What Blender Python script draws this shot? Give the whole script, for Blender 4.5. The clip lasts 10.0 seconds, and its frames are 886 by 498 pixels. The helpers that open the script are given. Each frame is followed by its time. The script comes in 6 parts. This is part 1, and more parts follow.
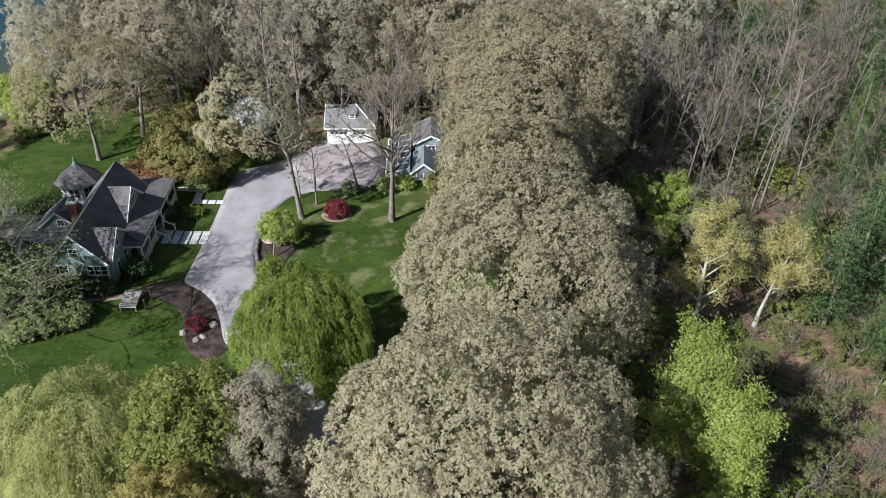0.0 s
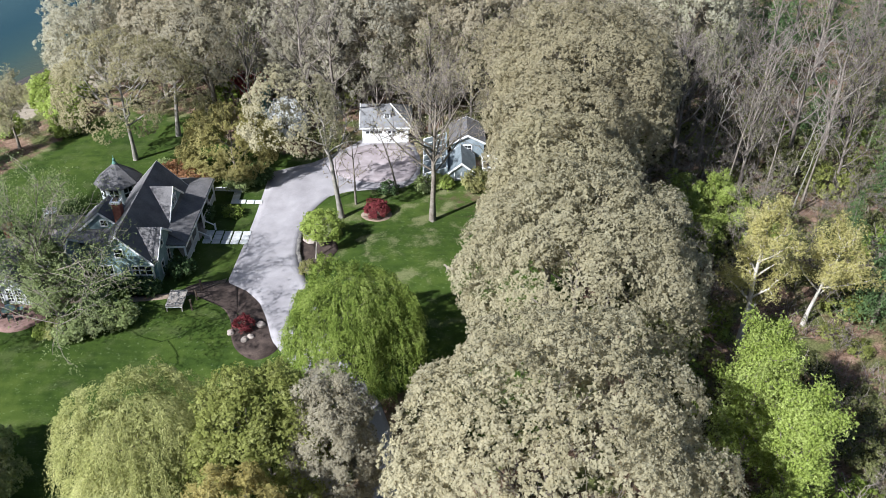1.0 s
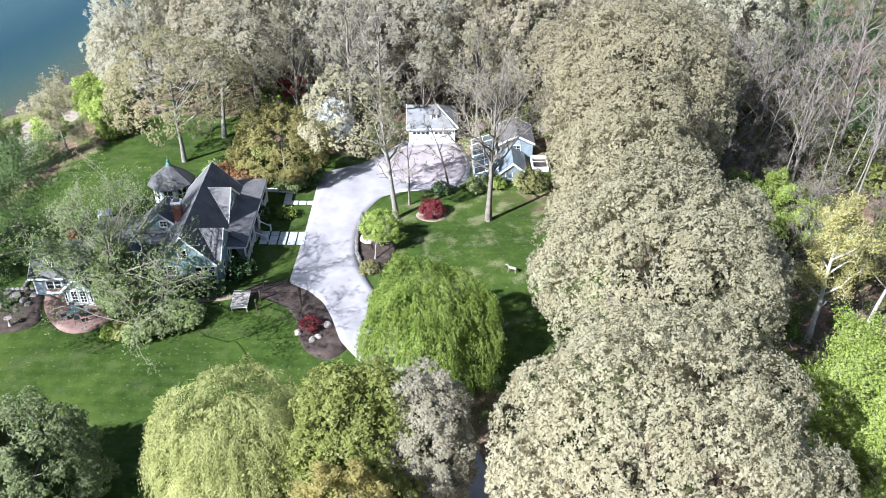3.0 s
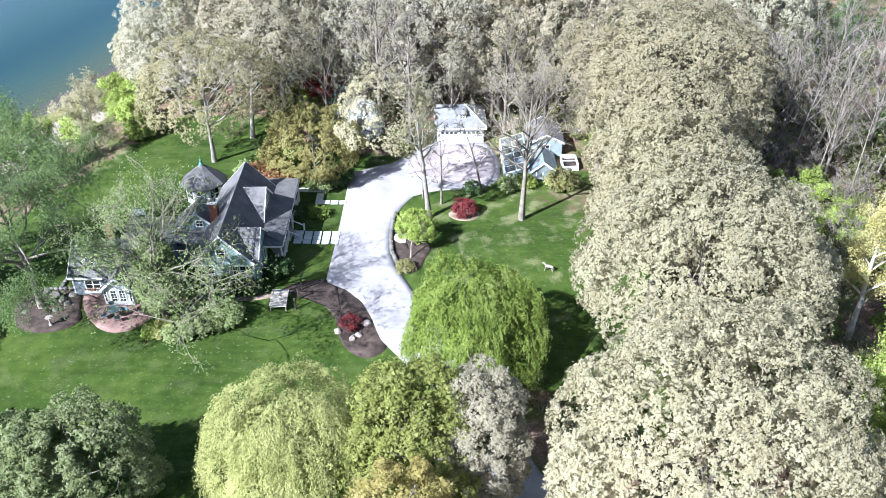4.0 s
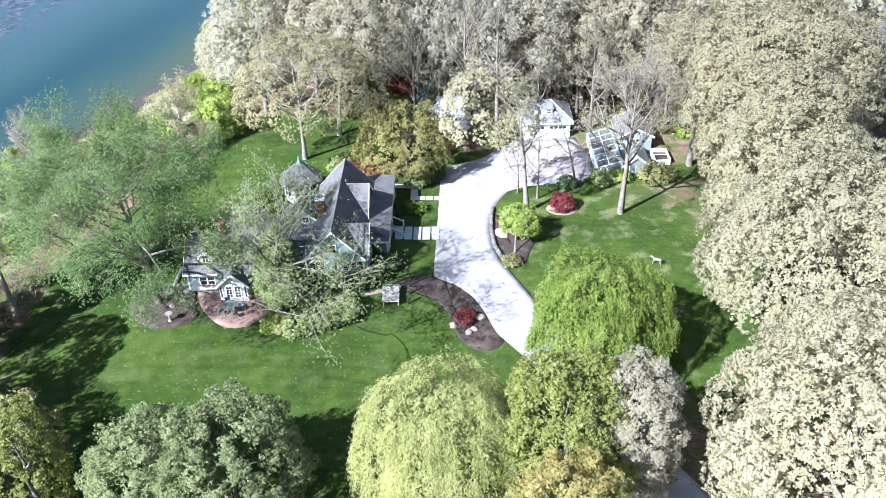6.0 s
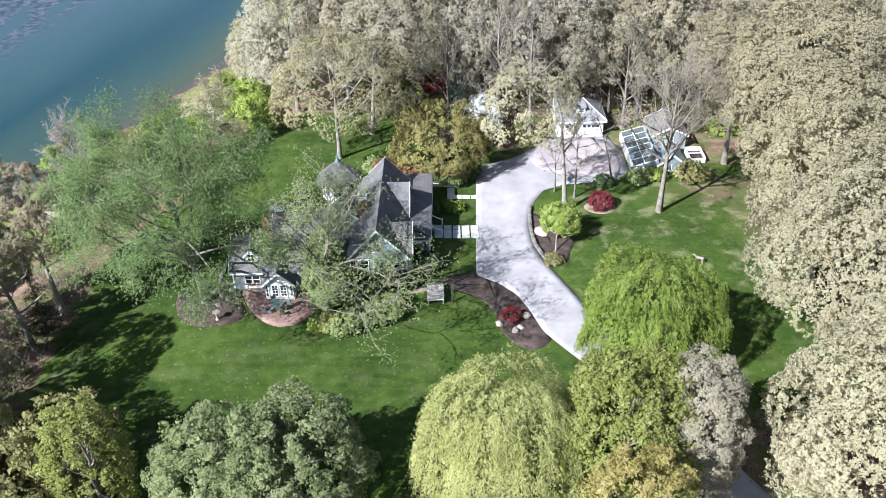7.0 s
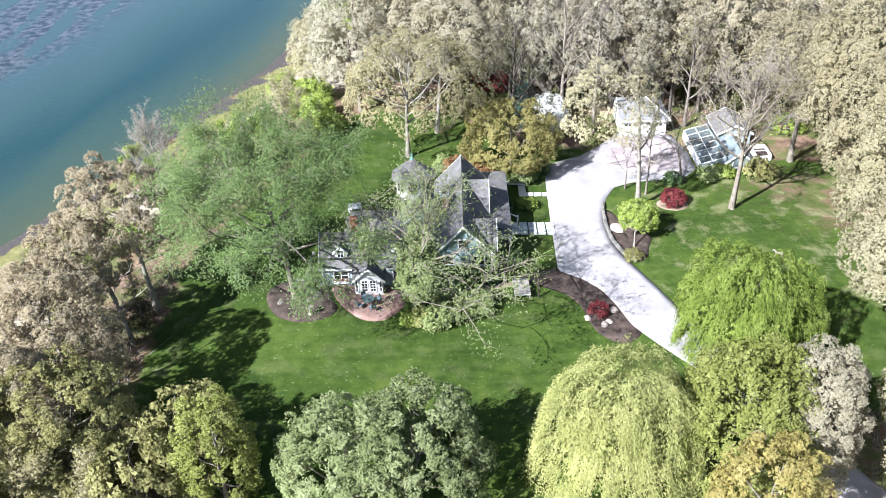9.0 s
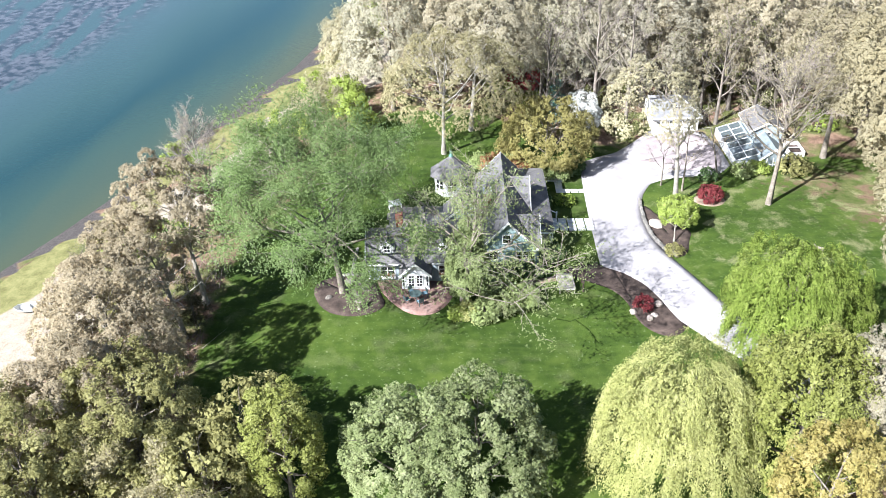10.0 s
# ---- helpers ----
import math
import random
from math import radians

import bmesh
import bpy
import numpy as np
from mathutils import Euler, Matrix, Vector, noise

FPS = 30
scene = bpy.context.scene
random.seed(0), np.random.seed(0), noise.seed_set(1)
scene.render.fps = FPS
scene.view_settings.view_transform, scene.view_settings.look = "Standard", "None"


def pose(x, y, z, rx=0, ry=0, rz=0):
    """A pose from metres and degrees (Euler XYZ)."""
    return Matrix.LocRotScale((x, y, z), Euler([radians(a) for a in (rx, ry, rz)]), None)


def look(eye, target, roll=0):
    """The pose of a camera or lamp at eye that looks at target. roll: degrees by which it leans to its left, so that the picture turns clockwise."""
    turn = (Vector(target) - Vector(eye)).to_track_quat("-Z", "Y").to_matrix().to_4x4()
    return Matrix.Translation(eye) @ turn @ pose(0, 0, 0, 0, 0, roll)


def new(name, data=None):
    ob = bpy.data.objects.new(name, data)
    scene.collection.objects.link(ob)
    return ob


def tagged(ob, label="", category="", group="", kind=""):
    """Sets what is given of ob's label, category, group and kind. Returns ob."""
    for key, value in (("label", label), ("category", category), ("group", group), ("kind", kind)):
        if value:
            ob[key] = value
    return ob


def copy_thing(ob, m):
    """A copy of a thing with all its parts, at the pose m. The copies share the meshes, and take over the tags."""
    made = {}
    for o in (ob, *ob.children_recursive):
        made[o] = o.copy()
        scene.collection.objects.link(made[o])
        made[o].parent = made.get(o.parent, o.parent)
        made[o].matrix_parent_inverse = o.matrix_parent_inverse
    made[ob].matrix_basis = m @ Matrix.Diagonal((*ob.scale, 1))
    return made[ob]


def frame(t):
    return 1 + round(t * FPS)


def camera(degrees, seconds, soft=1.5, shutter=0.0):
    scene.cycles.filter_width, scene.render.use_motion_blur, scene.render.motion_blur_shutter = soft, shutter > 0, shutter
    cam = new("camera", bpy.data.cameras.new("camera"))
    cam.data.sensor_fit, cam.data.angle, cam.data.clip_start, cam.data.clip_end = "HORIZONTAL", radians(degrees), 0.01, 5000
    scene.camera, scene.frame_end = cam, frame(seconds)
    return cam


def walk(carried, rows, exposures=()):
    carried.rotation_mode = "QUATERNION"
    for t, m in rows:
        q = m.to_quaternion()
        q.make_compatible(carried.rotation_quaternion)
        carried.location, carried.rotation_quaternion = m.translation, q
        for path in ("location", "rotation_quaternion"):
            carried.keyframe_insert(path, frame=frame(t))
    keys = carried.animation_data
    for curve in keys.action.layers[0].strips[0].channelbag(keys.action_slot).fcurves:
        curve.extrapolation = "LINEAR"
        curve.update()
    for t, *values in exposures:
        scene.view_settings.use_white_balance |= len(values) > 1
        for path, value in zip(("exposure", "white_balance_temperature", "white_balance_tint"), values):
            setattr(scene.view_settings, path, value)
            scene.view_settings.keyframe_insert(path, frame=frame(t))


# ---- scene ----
cam = camera(54.1, 10.0, soft=0.5)
PATH = [
    (0, (4.394, 20.255, 50.459), (4.418, 21.912, 49.339), 0.2),
    (0.5, (2.382, 20.325, 50.408), (2.398, 21.981, 49.288), -0.0),
    (1, (0.468, 20.381, 50.333), (0.482, 22.038, 49.213), -0.1),
    (1.5, (-1.233, 20.413, 50.253), (-1.217, 22.07, 49.134), -0.1),
    (2, (-2.733, 20.383, 50.195), (-2.715, 22.041, 49.077), -0.2),
    (3.5, (-7.552, 20.13, 49.839), (-7.531, 21.794, 48.73), -0.2),
    (4, (-9.335, 20.015, 49.764), (-9.318, 21.68, 48.656), -0.4),
    (4.5, (-11.281, 19.858, 49.707), (-11.276, 21.524, 48.6), -0.6),
    (5, (-13.431, 19.712, 49.696), (-13.44, 21.378, 48.59), -1.0),
    (5.5, (-15.696, 19.621, 49.716), (-15.719, 21.286, 48.608), -1.5),
    (7, (-22.01, 19.278, 50.137), (-22.043, 20.939, 49.023), -1.9),
    (7.5, (-23.946, 19.023, 50.286), (-23.98, 20.684, 49.173), -1.9),
    (8, (-25.896, 18.697, 50.424), (-25.933, 20.358, 49.31), -2.1),
    (8.5, (-27.988, 18.327, 50.574), (-28.025, 19.988, 49.461), -2.1),
    (9, (-30.131, 17.834, 50.755), (-30.169, 19.496, 49.643), -2.1),
    (9.5, (-32.27, 17.221, 50.932), (-32.31, 18.883, 49.82), -2.2),
    (10, (-34.402, 16.579, 51.055), (-34.444, 18.242, 49.945), -2.3),
]
walk(cam, [(t, look(eye, target, roll)) for t, eye, target, roll in PATH],
     [(t, stops, kelvin, 10) for t, stops, kelvin in
              ((0, 0.66, 6050), (1, 1.05, 5950), (2, 1.36, 5800), (3, 1.60, 5650), (4, 1.82, 5500), (5, 1.99, 5400), (5.6, 1.99, 5400),
               (6.3, 1.75, 5550), (7, 1.49, 5750), (7.5, 1.45, 5750), (8.5, 1.68, 5800), (10, 1.91, 6000))])
# ---------------------------------------------------------------- light
SUN_AZ = math.atan2(-0.65, -0.76)          # towards the sun, in the plan
SUN_EL = radians(38.5)
world = bpy.data.worlds.new("sky")
scene.world = world
world.use_nodes = True
wn = world.node_tree
sky = wn.nodes.new("ShaderNodeTexSky")
sky.sky_type = "NISHITA"
sky.sun_disc = False
sky.sun_elevation = SUN_EL
sky.sun_rotation = math.pi / 2 - SUN_AZ
wn.links.new(sky.outputs[0], wn.nodes["Background"].inputs[0])
wn.nodes["Background"].inputs[1].default_value = 0.05
sun = new("sun", bpy.data.lights.new("sun", "SUN"))
sun.data.energy, sun.data.angle, sun.data.color = 5.0, radians(0.6), (1.0, 0.97, 0.93)
sun_way = Vector((math.cos(SUN_AZ) * math.cos(SUN_EL), math.sin(SUN_AZ) * math.cos(SUN_EL), math.sin(SUN_EL)))
sun.matrix_world = look(sun_way * 200, (0, 0, 0))

rng = np.random.default_rng(7)


# ---------------------------------------------------------------- materials
def material(name, colours, scale=1.0, fine=20.0, rough=0.9, bump=0.0, island=0.0, translucent=0.0, metal=0.0,
             obj_random=0.0, hue=0.0, spec=0.3, coords="Object", thin=0.0):
    """Noise at two scales mixes the colours; island and obj_random vary the value of single leaves and whole copies."""
    m = bpy.data.materials.new(name)
    m.use_nodes = True
    nt = m.node_tree
    nodes, link = nt.nodes, nt.links.new
    b = nodes["Principled BSDF"]
    b.inputs["Roughness"].default_value = rough
    b.inputs["Metallic"].default_value = metal
    b.inputs["Specular IOR Level"].default_value = spec
    tc = nodes.new("ShaderNodeTexCoord")
    n1 = nodes.new("ShaderNodeTexNoise")
    n1.inputs["Scale"].default_value, n1.inputs["Detail"].default_value = scale, 4
    n2 = nodes.new("ShaderNodeTexNoise")
    n2.inputs["Scale"].default_value, n2.inputs["Detail"].default_value = fine, 3
    for n in (n1, n2):
        link(tc.outputs[coords], n.inputs["Vector"])
    mix = nodes.new("ShaderNodeMath")
    mix.operation = "MULTIPLY_ADD"
    link(n1.outputs[0], mix.inputs[0])
    mix.inputs[1].default_value = 0.6
    half = nodes.new("ShaderNodeMath")
    half.operation = "MULTIPLY"
    link(n2.outputs[0], half.inputs[0])
    half.inputs[1].default_value = 0.4
    link(half.outputs[0], mix.inputs[2])
    ramp = nodes.new("ShaderNodeValToRGB")
    el = ramp.color_ramp.elements
    while len(el) < len(colours):
        el.new(0.5)
    for i, c in enumerate(colours):
        el[i].position = 0.34 + 0.32 * i / max(1, len(colours) - 1)
        el[i].color = (*c, 1)
    link(mix.outputs[0], ramp.inputs[0])
    out = ramp.outputs[0]
    if island or obj_random:
        hsv = nodes.new("ShaderNodeHueSaturation")
        link(out, hsv.inputs["Color"])
        val = None
        if island:
            g = nodes.new("ShaderNodeNewGeometry")
            r = nodes.new("ShaderNodeMapRange")
            r.inputs["To Min"].default_value, r.inputs["To Max"].default_value = 1 - island, 1 + island
            link(g.outputs["Random Per Island"], r.inputs["Value"])
            val = r.outputs[0]
        if obj_random:
            o = nodes.new("ShaderNodeObjectInfo")
            r2 = nodes.new("ShaderNodeMapRange")
            r2.inputs["To Min"].default_value, r2.inputs["To Max"].default_value = 1 - obj_random, 1 + obj_random
            link(o.outputs["Random"], r2.inputs["Value"])
            if val is None:
                val = r2.outputs[0]
            else:
                mul = nodes.new("ShaderNodeMath")
                mul.operation = "MULTIPLY"
                link(val, mul.inputs[0])
                link(r2.outputs[0], mul.inputs[1])
                val = mul.outputs[0]
            if hue:
                r3 = nodes.new("ShaderNodeMapRange")
                r3.inputs["To Min"].default_value, r3.inputs["To Max"].default_value = 0.5 - hue, 0.5 + hue
                link(o.outputs["Random"], r3.inputs["Value"])
                link(r3.outputs[0], hsv.inputs["Hue"])
        link(val, hsv.inputs["Value"])
        out = hsv.outputs[0]
    link(out, b.inputs["Base Color"])
    if bump:
        bp = nodes.new("ShaderNodeBump")
        bp.inputs["Strength"].default_value, bp.inputs["Distance"].default_value = bump, 0.05
        link(n2.outputs[0], bp.inputs["Height"])
        link(bp.outputs[0], b.inputs["Normal"])
    if translucent:
        t = nodes.new("ShaderNodeBsdfTranslucent")
        link(out, t.inputs["Color"])
        ms = nodes.new("ShaderNodeMixShader")
        ms.inputs[0].default_value = translucent
        link(b.outputs[0], ms.inputs[1])
        link(t.outputs[0], ms.inputs[2])
        if thin:
            # the small gaps within a spray of leaves
            clear_ = nodes.new("ShaderNodeBsdfTransparent")
            mt = nodes.new("ShaderNodeMixShader")
            mt.inputs[0].default_value = thin
            link(ms.outputs[0], mt.inputs[1])
            link(clear_.outputs[0], mt.inputs[2])
            ms = mt
        link(ms.outputs[0], nodes["Material Output"].inputs["Surface"])
    return m


def leaf(name, colours, **kw):
    args = dict(scale=0.55, fine=2.5, rough=0.75, island=0.16, translucent=0.40, obj_random=0.10, spec=0.15, thin=0.30)
    args.update(kw)
    return material(name, colours, **args)


LEAF = {
    "cream": leaf("oak_catkin_cream", [(0.365, 0.328, 0.203), (0.426, 0.389, 0.254), (0.47, 0.437, 0.3)], thin=0.30, island=0.12, translucent=0.42),
    # tan for the far woods, lifted and bluer: distance haze put into the colour
    "haze_tan": leaf("woodland_catkin_tan_hazed", [(0.281, 0.248, 0.163), (0.394, 0.352, 0.248), (0.478, 0.436, 0.335)], thin=0.40, hue=0.012, island=0.12, translucent=0.42),
    "wood_cream": leaf("woodland_catkin_cream", [(0.281, 0.266, 0.184), (0.394, 0.37, 0.274), (0.478, 0.457, 0.368)], thin=0.40, hue=0.012, island=0.12, translucent=0.42),
    "olivecream": leaf("oak_catkin_yellow", [(0.236, 0.214, 0.106), (0.338, 0.305, 0.173), (0.425, 0.387, 0.244)], island=0.15),
    "tan": leaf("oak_catkin_tan", [(0.319, 0.283, 0.169), (0.374, 0.339, 0.215), (0.425, 0.389, 0.262)], thin=0.30, hue=0.008, island=0.12, translucent=0.42),
    "pale": leaf("pale_blossom", [(0.33, 0.295, 0.21), (0.405, 0.37, 0.27), (0.465, 0.43, 0.325)], thin=0.40, island=0.15, translucent=0.42),
    "maple": leaf("dark_green_maple_leaf", [(0.135, 0.155, 0.036), (0.220, 0.240, 0.064), (0.325, 0.340, 0.125)], thin=0.15, island=0.25),
    "amber": leaf("amber_maple_bloom", [(0.272, 0.234, 0.076), (0.383, 0.327, 0.115), (0.476, 0.416, 0.183)], island=0.2),
    "green": leaf("fresh_green_leaf", [(0.166, 0.207, 0.074), (0.267, 0.322, 0.129), (0.386, 0.437, 0.216)], thin=0.15, island=0.22),
    "young": leaf("thin_young_leaf", [(0.148, 0.182, 0.068), (0.228, 0.273, 0.114), (0.32, 0.37, 0.18)], thin=0.15, island=0.2),
    "locust": leaf("thin_locust_leaf", [(0.104, 0.156, 0.05), (0.171, 0.242, 0.087), (0.259, 0.34, 0.146)], thin=0.15, island=0.22),
    "shore": leaf("shore_oak_catkin", [(0.293, 0.245, 0.158), (0.365, 0.31, 0.209), (0.427, 0.371, 0.263)], thin=0.25, island=0.15, translucent=0.42),
    "gold": leaf("olive_gold_young_leaf", [(0.165, 0.150, 0.052), (0.255, 0.230, 0.085), (0.345, 0.312, 0.138)], thin=0.15),
    "sage": leaf("silvery_green_leaf", [(0.135, 0.167, 0.064), (0.216, 0.252, 0.112), (0.333, 0.355, 0.199)], thin=0.15),
    "weep": leaf("weeping_green_leaf", [(0.118, 0.167, 0.029), (0.205, 0.269, 0.052), (0.312, 0.371, 0.107)], thin=0.15, island=0.25),
    "willow": leaf("willow_yellow_green", [(0.245, 0.258, 0.088), (0.345, 0.355, 0.135), (0.455, 0.450, 0.205)], thin=0.15, island=0.25),
    "lime": leaf("lime_green_leaf", [(0.185, 0.24, 0.042), (0.29, 0.36, 0.085), (0.42, 0.48, 0.17)], thin=0.15, island=0.25),
    "yellow": leaf("yellow_maple_bloom", [(0.36, 0.33, 0.11), (0.49, 0.45, 0.175), (0.60, 0.555, 0.27)], island=0.25),
    "olive": leaf("olive_gold_leaf", [(0.165, 0.160, 0.060), (0.260, 0.250, 0.100), (0.355, 0.340, 0.160)], thin=0.15),
    "rust": leaf("rusty_young_leaf", [(0.20, 0.10, 0.05), (0.30, 0.16, 0.08), (0.38, 0.23, 0.13)]),
    "red": leaf("red_maple_leaf", [(0.11, 0.022, 0.027), (0.21, 0.045, 0.05), (0.30, 0.085, 0.085)], thin=0.1),
    "teal": leaf("blue_spruce_needle", [(0.05, 0.11, 0.085), (0.09, 0.18, 0.15), (0.16, 0.27, 0.24)], thin=0.1, translucent=0.1),
    "pine": leaf("dark_pine_needle", [(0.035, 0.065, 0.022), (0.07, 0.115, 0.042), (0.125, 0.18, 0.075)], thin=0.1, translucent=0.15, island=0.3),
    "pine_light": leaf("light_pine_needle", [(0.06, 0.095, 0.026), (0.115, 0.165, 0.05), (0.19, 0.25, 0.09)], thin=0.1, translucent=0.15, island=0.3),
    "cedar": leaf("brown_cedar_needle", [(0.045, 0.045, 0.022), (0.075, 0.07, 0.035), (0.11, 0.105, 0.055)], thin=0.1, translucent=0.1),
    "brush": leaf("undergrowth_leaf", [(0.10, 0.11, 0.04), (0.17, 0.18, 0.07), (0.25, 0.26, 0.12)]),
    "white": leaf("white_blossom", [(0.55, 0.56, 0.52), (0.70, 0.71, 0.68), (0.80, 0.80, 0.78)]),
}
CATKINS = ("cream", "tan", "haze_tan", "wood_cream", "olivecream", "pale", "shore")
BARK = material("grey_bark", [(0.10, 0.085, 0.068), (0.19, 0.165, 0.135), (0.28, 0.25, 0.215)], 1.5, 9.0, 0.95, 0.6)
BARK_WOOD = material("woodland_bark", [(0.06, 0.052, 0.043), (0.125, 0.108, 0.092), (0.22, 0.195, 0.17)], 0.8, 6.0, 0.95, 0.5, obj_random=0.35)
BARK_LIGHT = material("light_grey_bark", [(0.16, 0.145, 0.125), (0.25, 0.23, 0.20), (0.34, 0.315, 0.28)], 1.5, 9.0, 0.95, 0.5)
BARK_PALE = material("pale_birch_bark", [(0.28, 0.26, 0.22), (0.42, 0.39, 0.34), (0.55, 0.52, 0.46)], 1.5, 9.0, 0.9, 0.4)
TWIG = material("bare_twig", [(0.13, 0.107, 0.096), (0.20, 0.168, 0.152), (0.28, 0.24, 0.22)], 1.0, 6.0, 0.95, 0.0, island=0.25, obj_random=0.15)


# ---------------------------------------------------------------- the lie of the land
SHORE_Y = [20, 60, 70, 84, 95.5, 103.5, 115.6, 133, 142, 153, 163, 181, 230, 420]
SHORE_X = [-110, -97, -95, -91, -85.9, -81.9, -76.7, -69.4, -66.0, -61.5, -59, -54.6, -44, -8]
WATER = -3.1


def smooth(a, b, v):
    u = np.clip((v - a) / (b - a), 0, 1)
    return u * u * (3 - 2 * u)


def inland(x, y):
    """Metres from the water's edge; minus on the water."""
    return (np.asarray(x, float) - np.interp(y, SHORE_Y, SHORE_X)) * 0.9


def bell(x, y, cx, cy, sx, sy):
    return np.exp(-((x - cx) / sx) ** 2 - ((y - cy) / sy) ** 2)


def land(x, y):
    """Height of the ground."""
    x, y = np.asarray(x, float), np.asarray(y, float)
    d = inland(x, y)
    up = -0.95 * bell(x, y, -20, 102, 8, 11) - 0.7 * bell(x, y, -8, 116, 9, 8) + 0.7 * bell(x, y, 2, 91, 9, 9)
    up = up + 0.65 * bell(x, y, -44, 83, 9, 9) - 0.5 * bell(x, y, -22, 76, 7, 5)
    up = up + 0.25 * np.sin(x * 0.13 + 1) * np.sin(y * 0.11) * smooth(25, 45, x)
    low = WATER - 0.02 + np.where(d < 0, d * 0.06, d * 0.10)
    k = smooth(6, 30, d)
    z = low * (1 - k) + up * k
    return np.maximum(z, WATER - 3)


def H(x, y):
    return float(land(x, y))


# ---------------------------------------------------------------- mesh tools
def mesh_from(name, verts, faces_tri=None, faces_quad=None):
    """A mesh from numpy arrays of vertices, triangles and quads."""
    me = bpy.data.meshes.new(name)
    nt_ = 0 if faces_tri is None else len(faces_tri)
    nq = 0 if faces_quad is None else len(faces_quad)
    me.vertices.add(len(verts))
    me.vertices.foreach_set("co", np.asarray(verts, np.float32).ravel())
    loops = np.concatenate([a.ravel() for a in (faces_tri, faces_quad) if a is not None and len(a)]).astype(np.int32)
    me.loops.add(len(loops))
    me.loops.foreach_set("vertex_index", loops)
    me.polygons.add(nt_ + nq)
    starts = np.concatenate([np.arange(nt_) * 3, nt_ * 3 + np.arange(nq) * 4]).astype(np.int32)
    me.polygons.foreach_set("loop_start", starts)
    me.update(calc_edges=True)
    return me


def leaf_mesh(name, v, q, soft=0.8):
    """A mesh of leaf triangles, each facing up and outwards, its normals bent the same way to imitate light scattered
    through the crown.
    """
    v, q = np.asarray(v, float), np.asarray(q)
    c = v[q].mean(1)
    lo, hi = v.min(0), v.max(0)
    mid = np.array([c[:, 0].mean(), c[:, 1].mean(), lo[2] + 0.3 * (hi[2] - lo[2])])
    ext = np.maximum((hi - lo) * 0.5, 0.1)
    form = unit(unit((c - mid) / ext) * 0.8 + np.array([0, 0, 0.6]))
    fn = unit(np.cross(v[q[:, 1]] - v[q[:, 0]], v[q[:, 2]] - v[q[:, 0]]))
    back = (fn * form).sum(1) < 0
    q = np.where(back[:, None], q[:, ::-1], q)
    fn = np.where(back[:, None], -fn, fn)
    n = np.zeros_like(v)
    for k in range(3):
        np.add.at(n, q[:, k], fn + form * soft)
    me = mesh_from(name, v, q)
    at = me.attributes.new("custom_normal", "FLOAT_VECTOR", "POINT")
    at.data.foreach_set("vector", unit(n).astype(np.float32).ravel())
    return me


def part_mesh(name, me, mat, parent, label=""):
    if mat and not me.materials:
        me.materials.append(mat)
    ob = new(name, me)
    ob.parent = parent
    return tagged(ob, label)


def part(name, bm, mat, parent, label=""):
    """Links a bmesh as one mesh object under a thing or a part."""
    me = bpy.data.meshes.new(name)
    bmesh.ops.recalc_face_normals(bm, faces=bm.faces)
    bm.to_mesh(me)
    bm.free()
    return part_mesh(name, me, mat, parent, label)


def thing(name, x=0.0, y=0.0, z=0.0, rz=0.0, label="", category="", group="", kind=""):
    e = new(name)
    e.empty_display_size = 0.3
    e.matrix_basis = pose(x, y, z, 0, 0, rz)
    return tagged(e, label, category, group, kind)


def unit(v):
    return v / np.maximum(np.linalg.norm(v, axis=-1, keepdims=True), 1e-9)


def tubes(p0, p1, r0, r1, sides=5):
    """Frustums from p0 to p1: vertices and quads."""
    p0, p1 = np.asarray(p0, float), np.asarray(p1, float)
    r0, r1 = np.asarray(r0, float), np.asarray(r1, float)
    n = len(p0)
    d = unit(p1 - p0)
    ref = np.where(np.abs(d[:, 2:3]) > 0.9, np.array([[1.0, 0, 0]]), np.array([[0, 0, 1.0]]))
    u = unit(np.cross(d, ref))
    v = np.cross(d, u)
    a = np.arange(sides) * 2 * np.pi / sides
    ring = u[:, None] * np.cos(a)[None, :, None] + v[:, None] * np.sin(a)[None, :, None]
    va = p0[:, None] + ring * r0[:, None, None]
    vb = p1[:, None] + ring * r1[:, None, None]
    verts = np.concatenate([va, vb], 1).reshape(-1, 3)
    base = np.arange(n)[:, None] * 2 * sides
    i = np.arange(sides)
    j = (i + 1) % sides
    quads = np.stack([base + i, base + j, base + sides + j, base + sides + i], -1).reshape(-1, 4)
    return verts, quads


def blades(p, d, length, width):
    """Single leaf triangles at p, pointing along d."""
    n = len(p)
    s = unit(np.cross(d, rng.normal(size=(n, 3))))
    length, width = np.broadcast_to(length, n)[:, None], np.broadcast_to(width, n)[:, None]
    q = p - d * length * 0.4
    verts = np.stack([q - s * width * 0.5, q + s * width * 0.5, p + d * length * 0.6], 1).reshape(-1, 3)
    b = np.arange(n)[:, None] * 3
    return verts, b + np.arange(3)


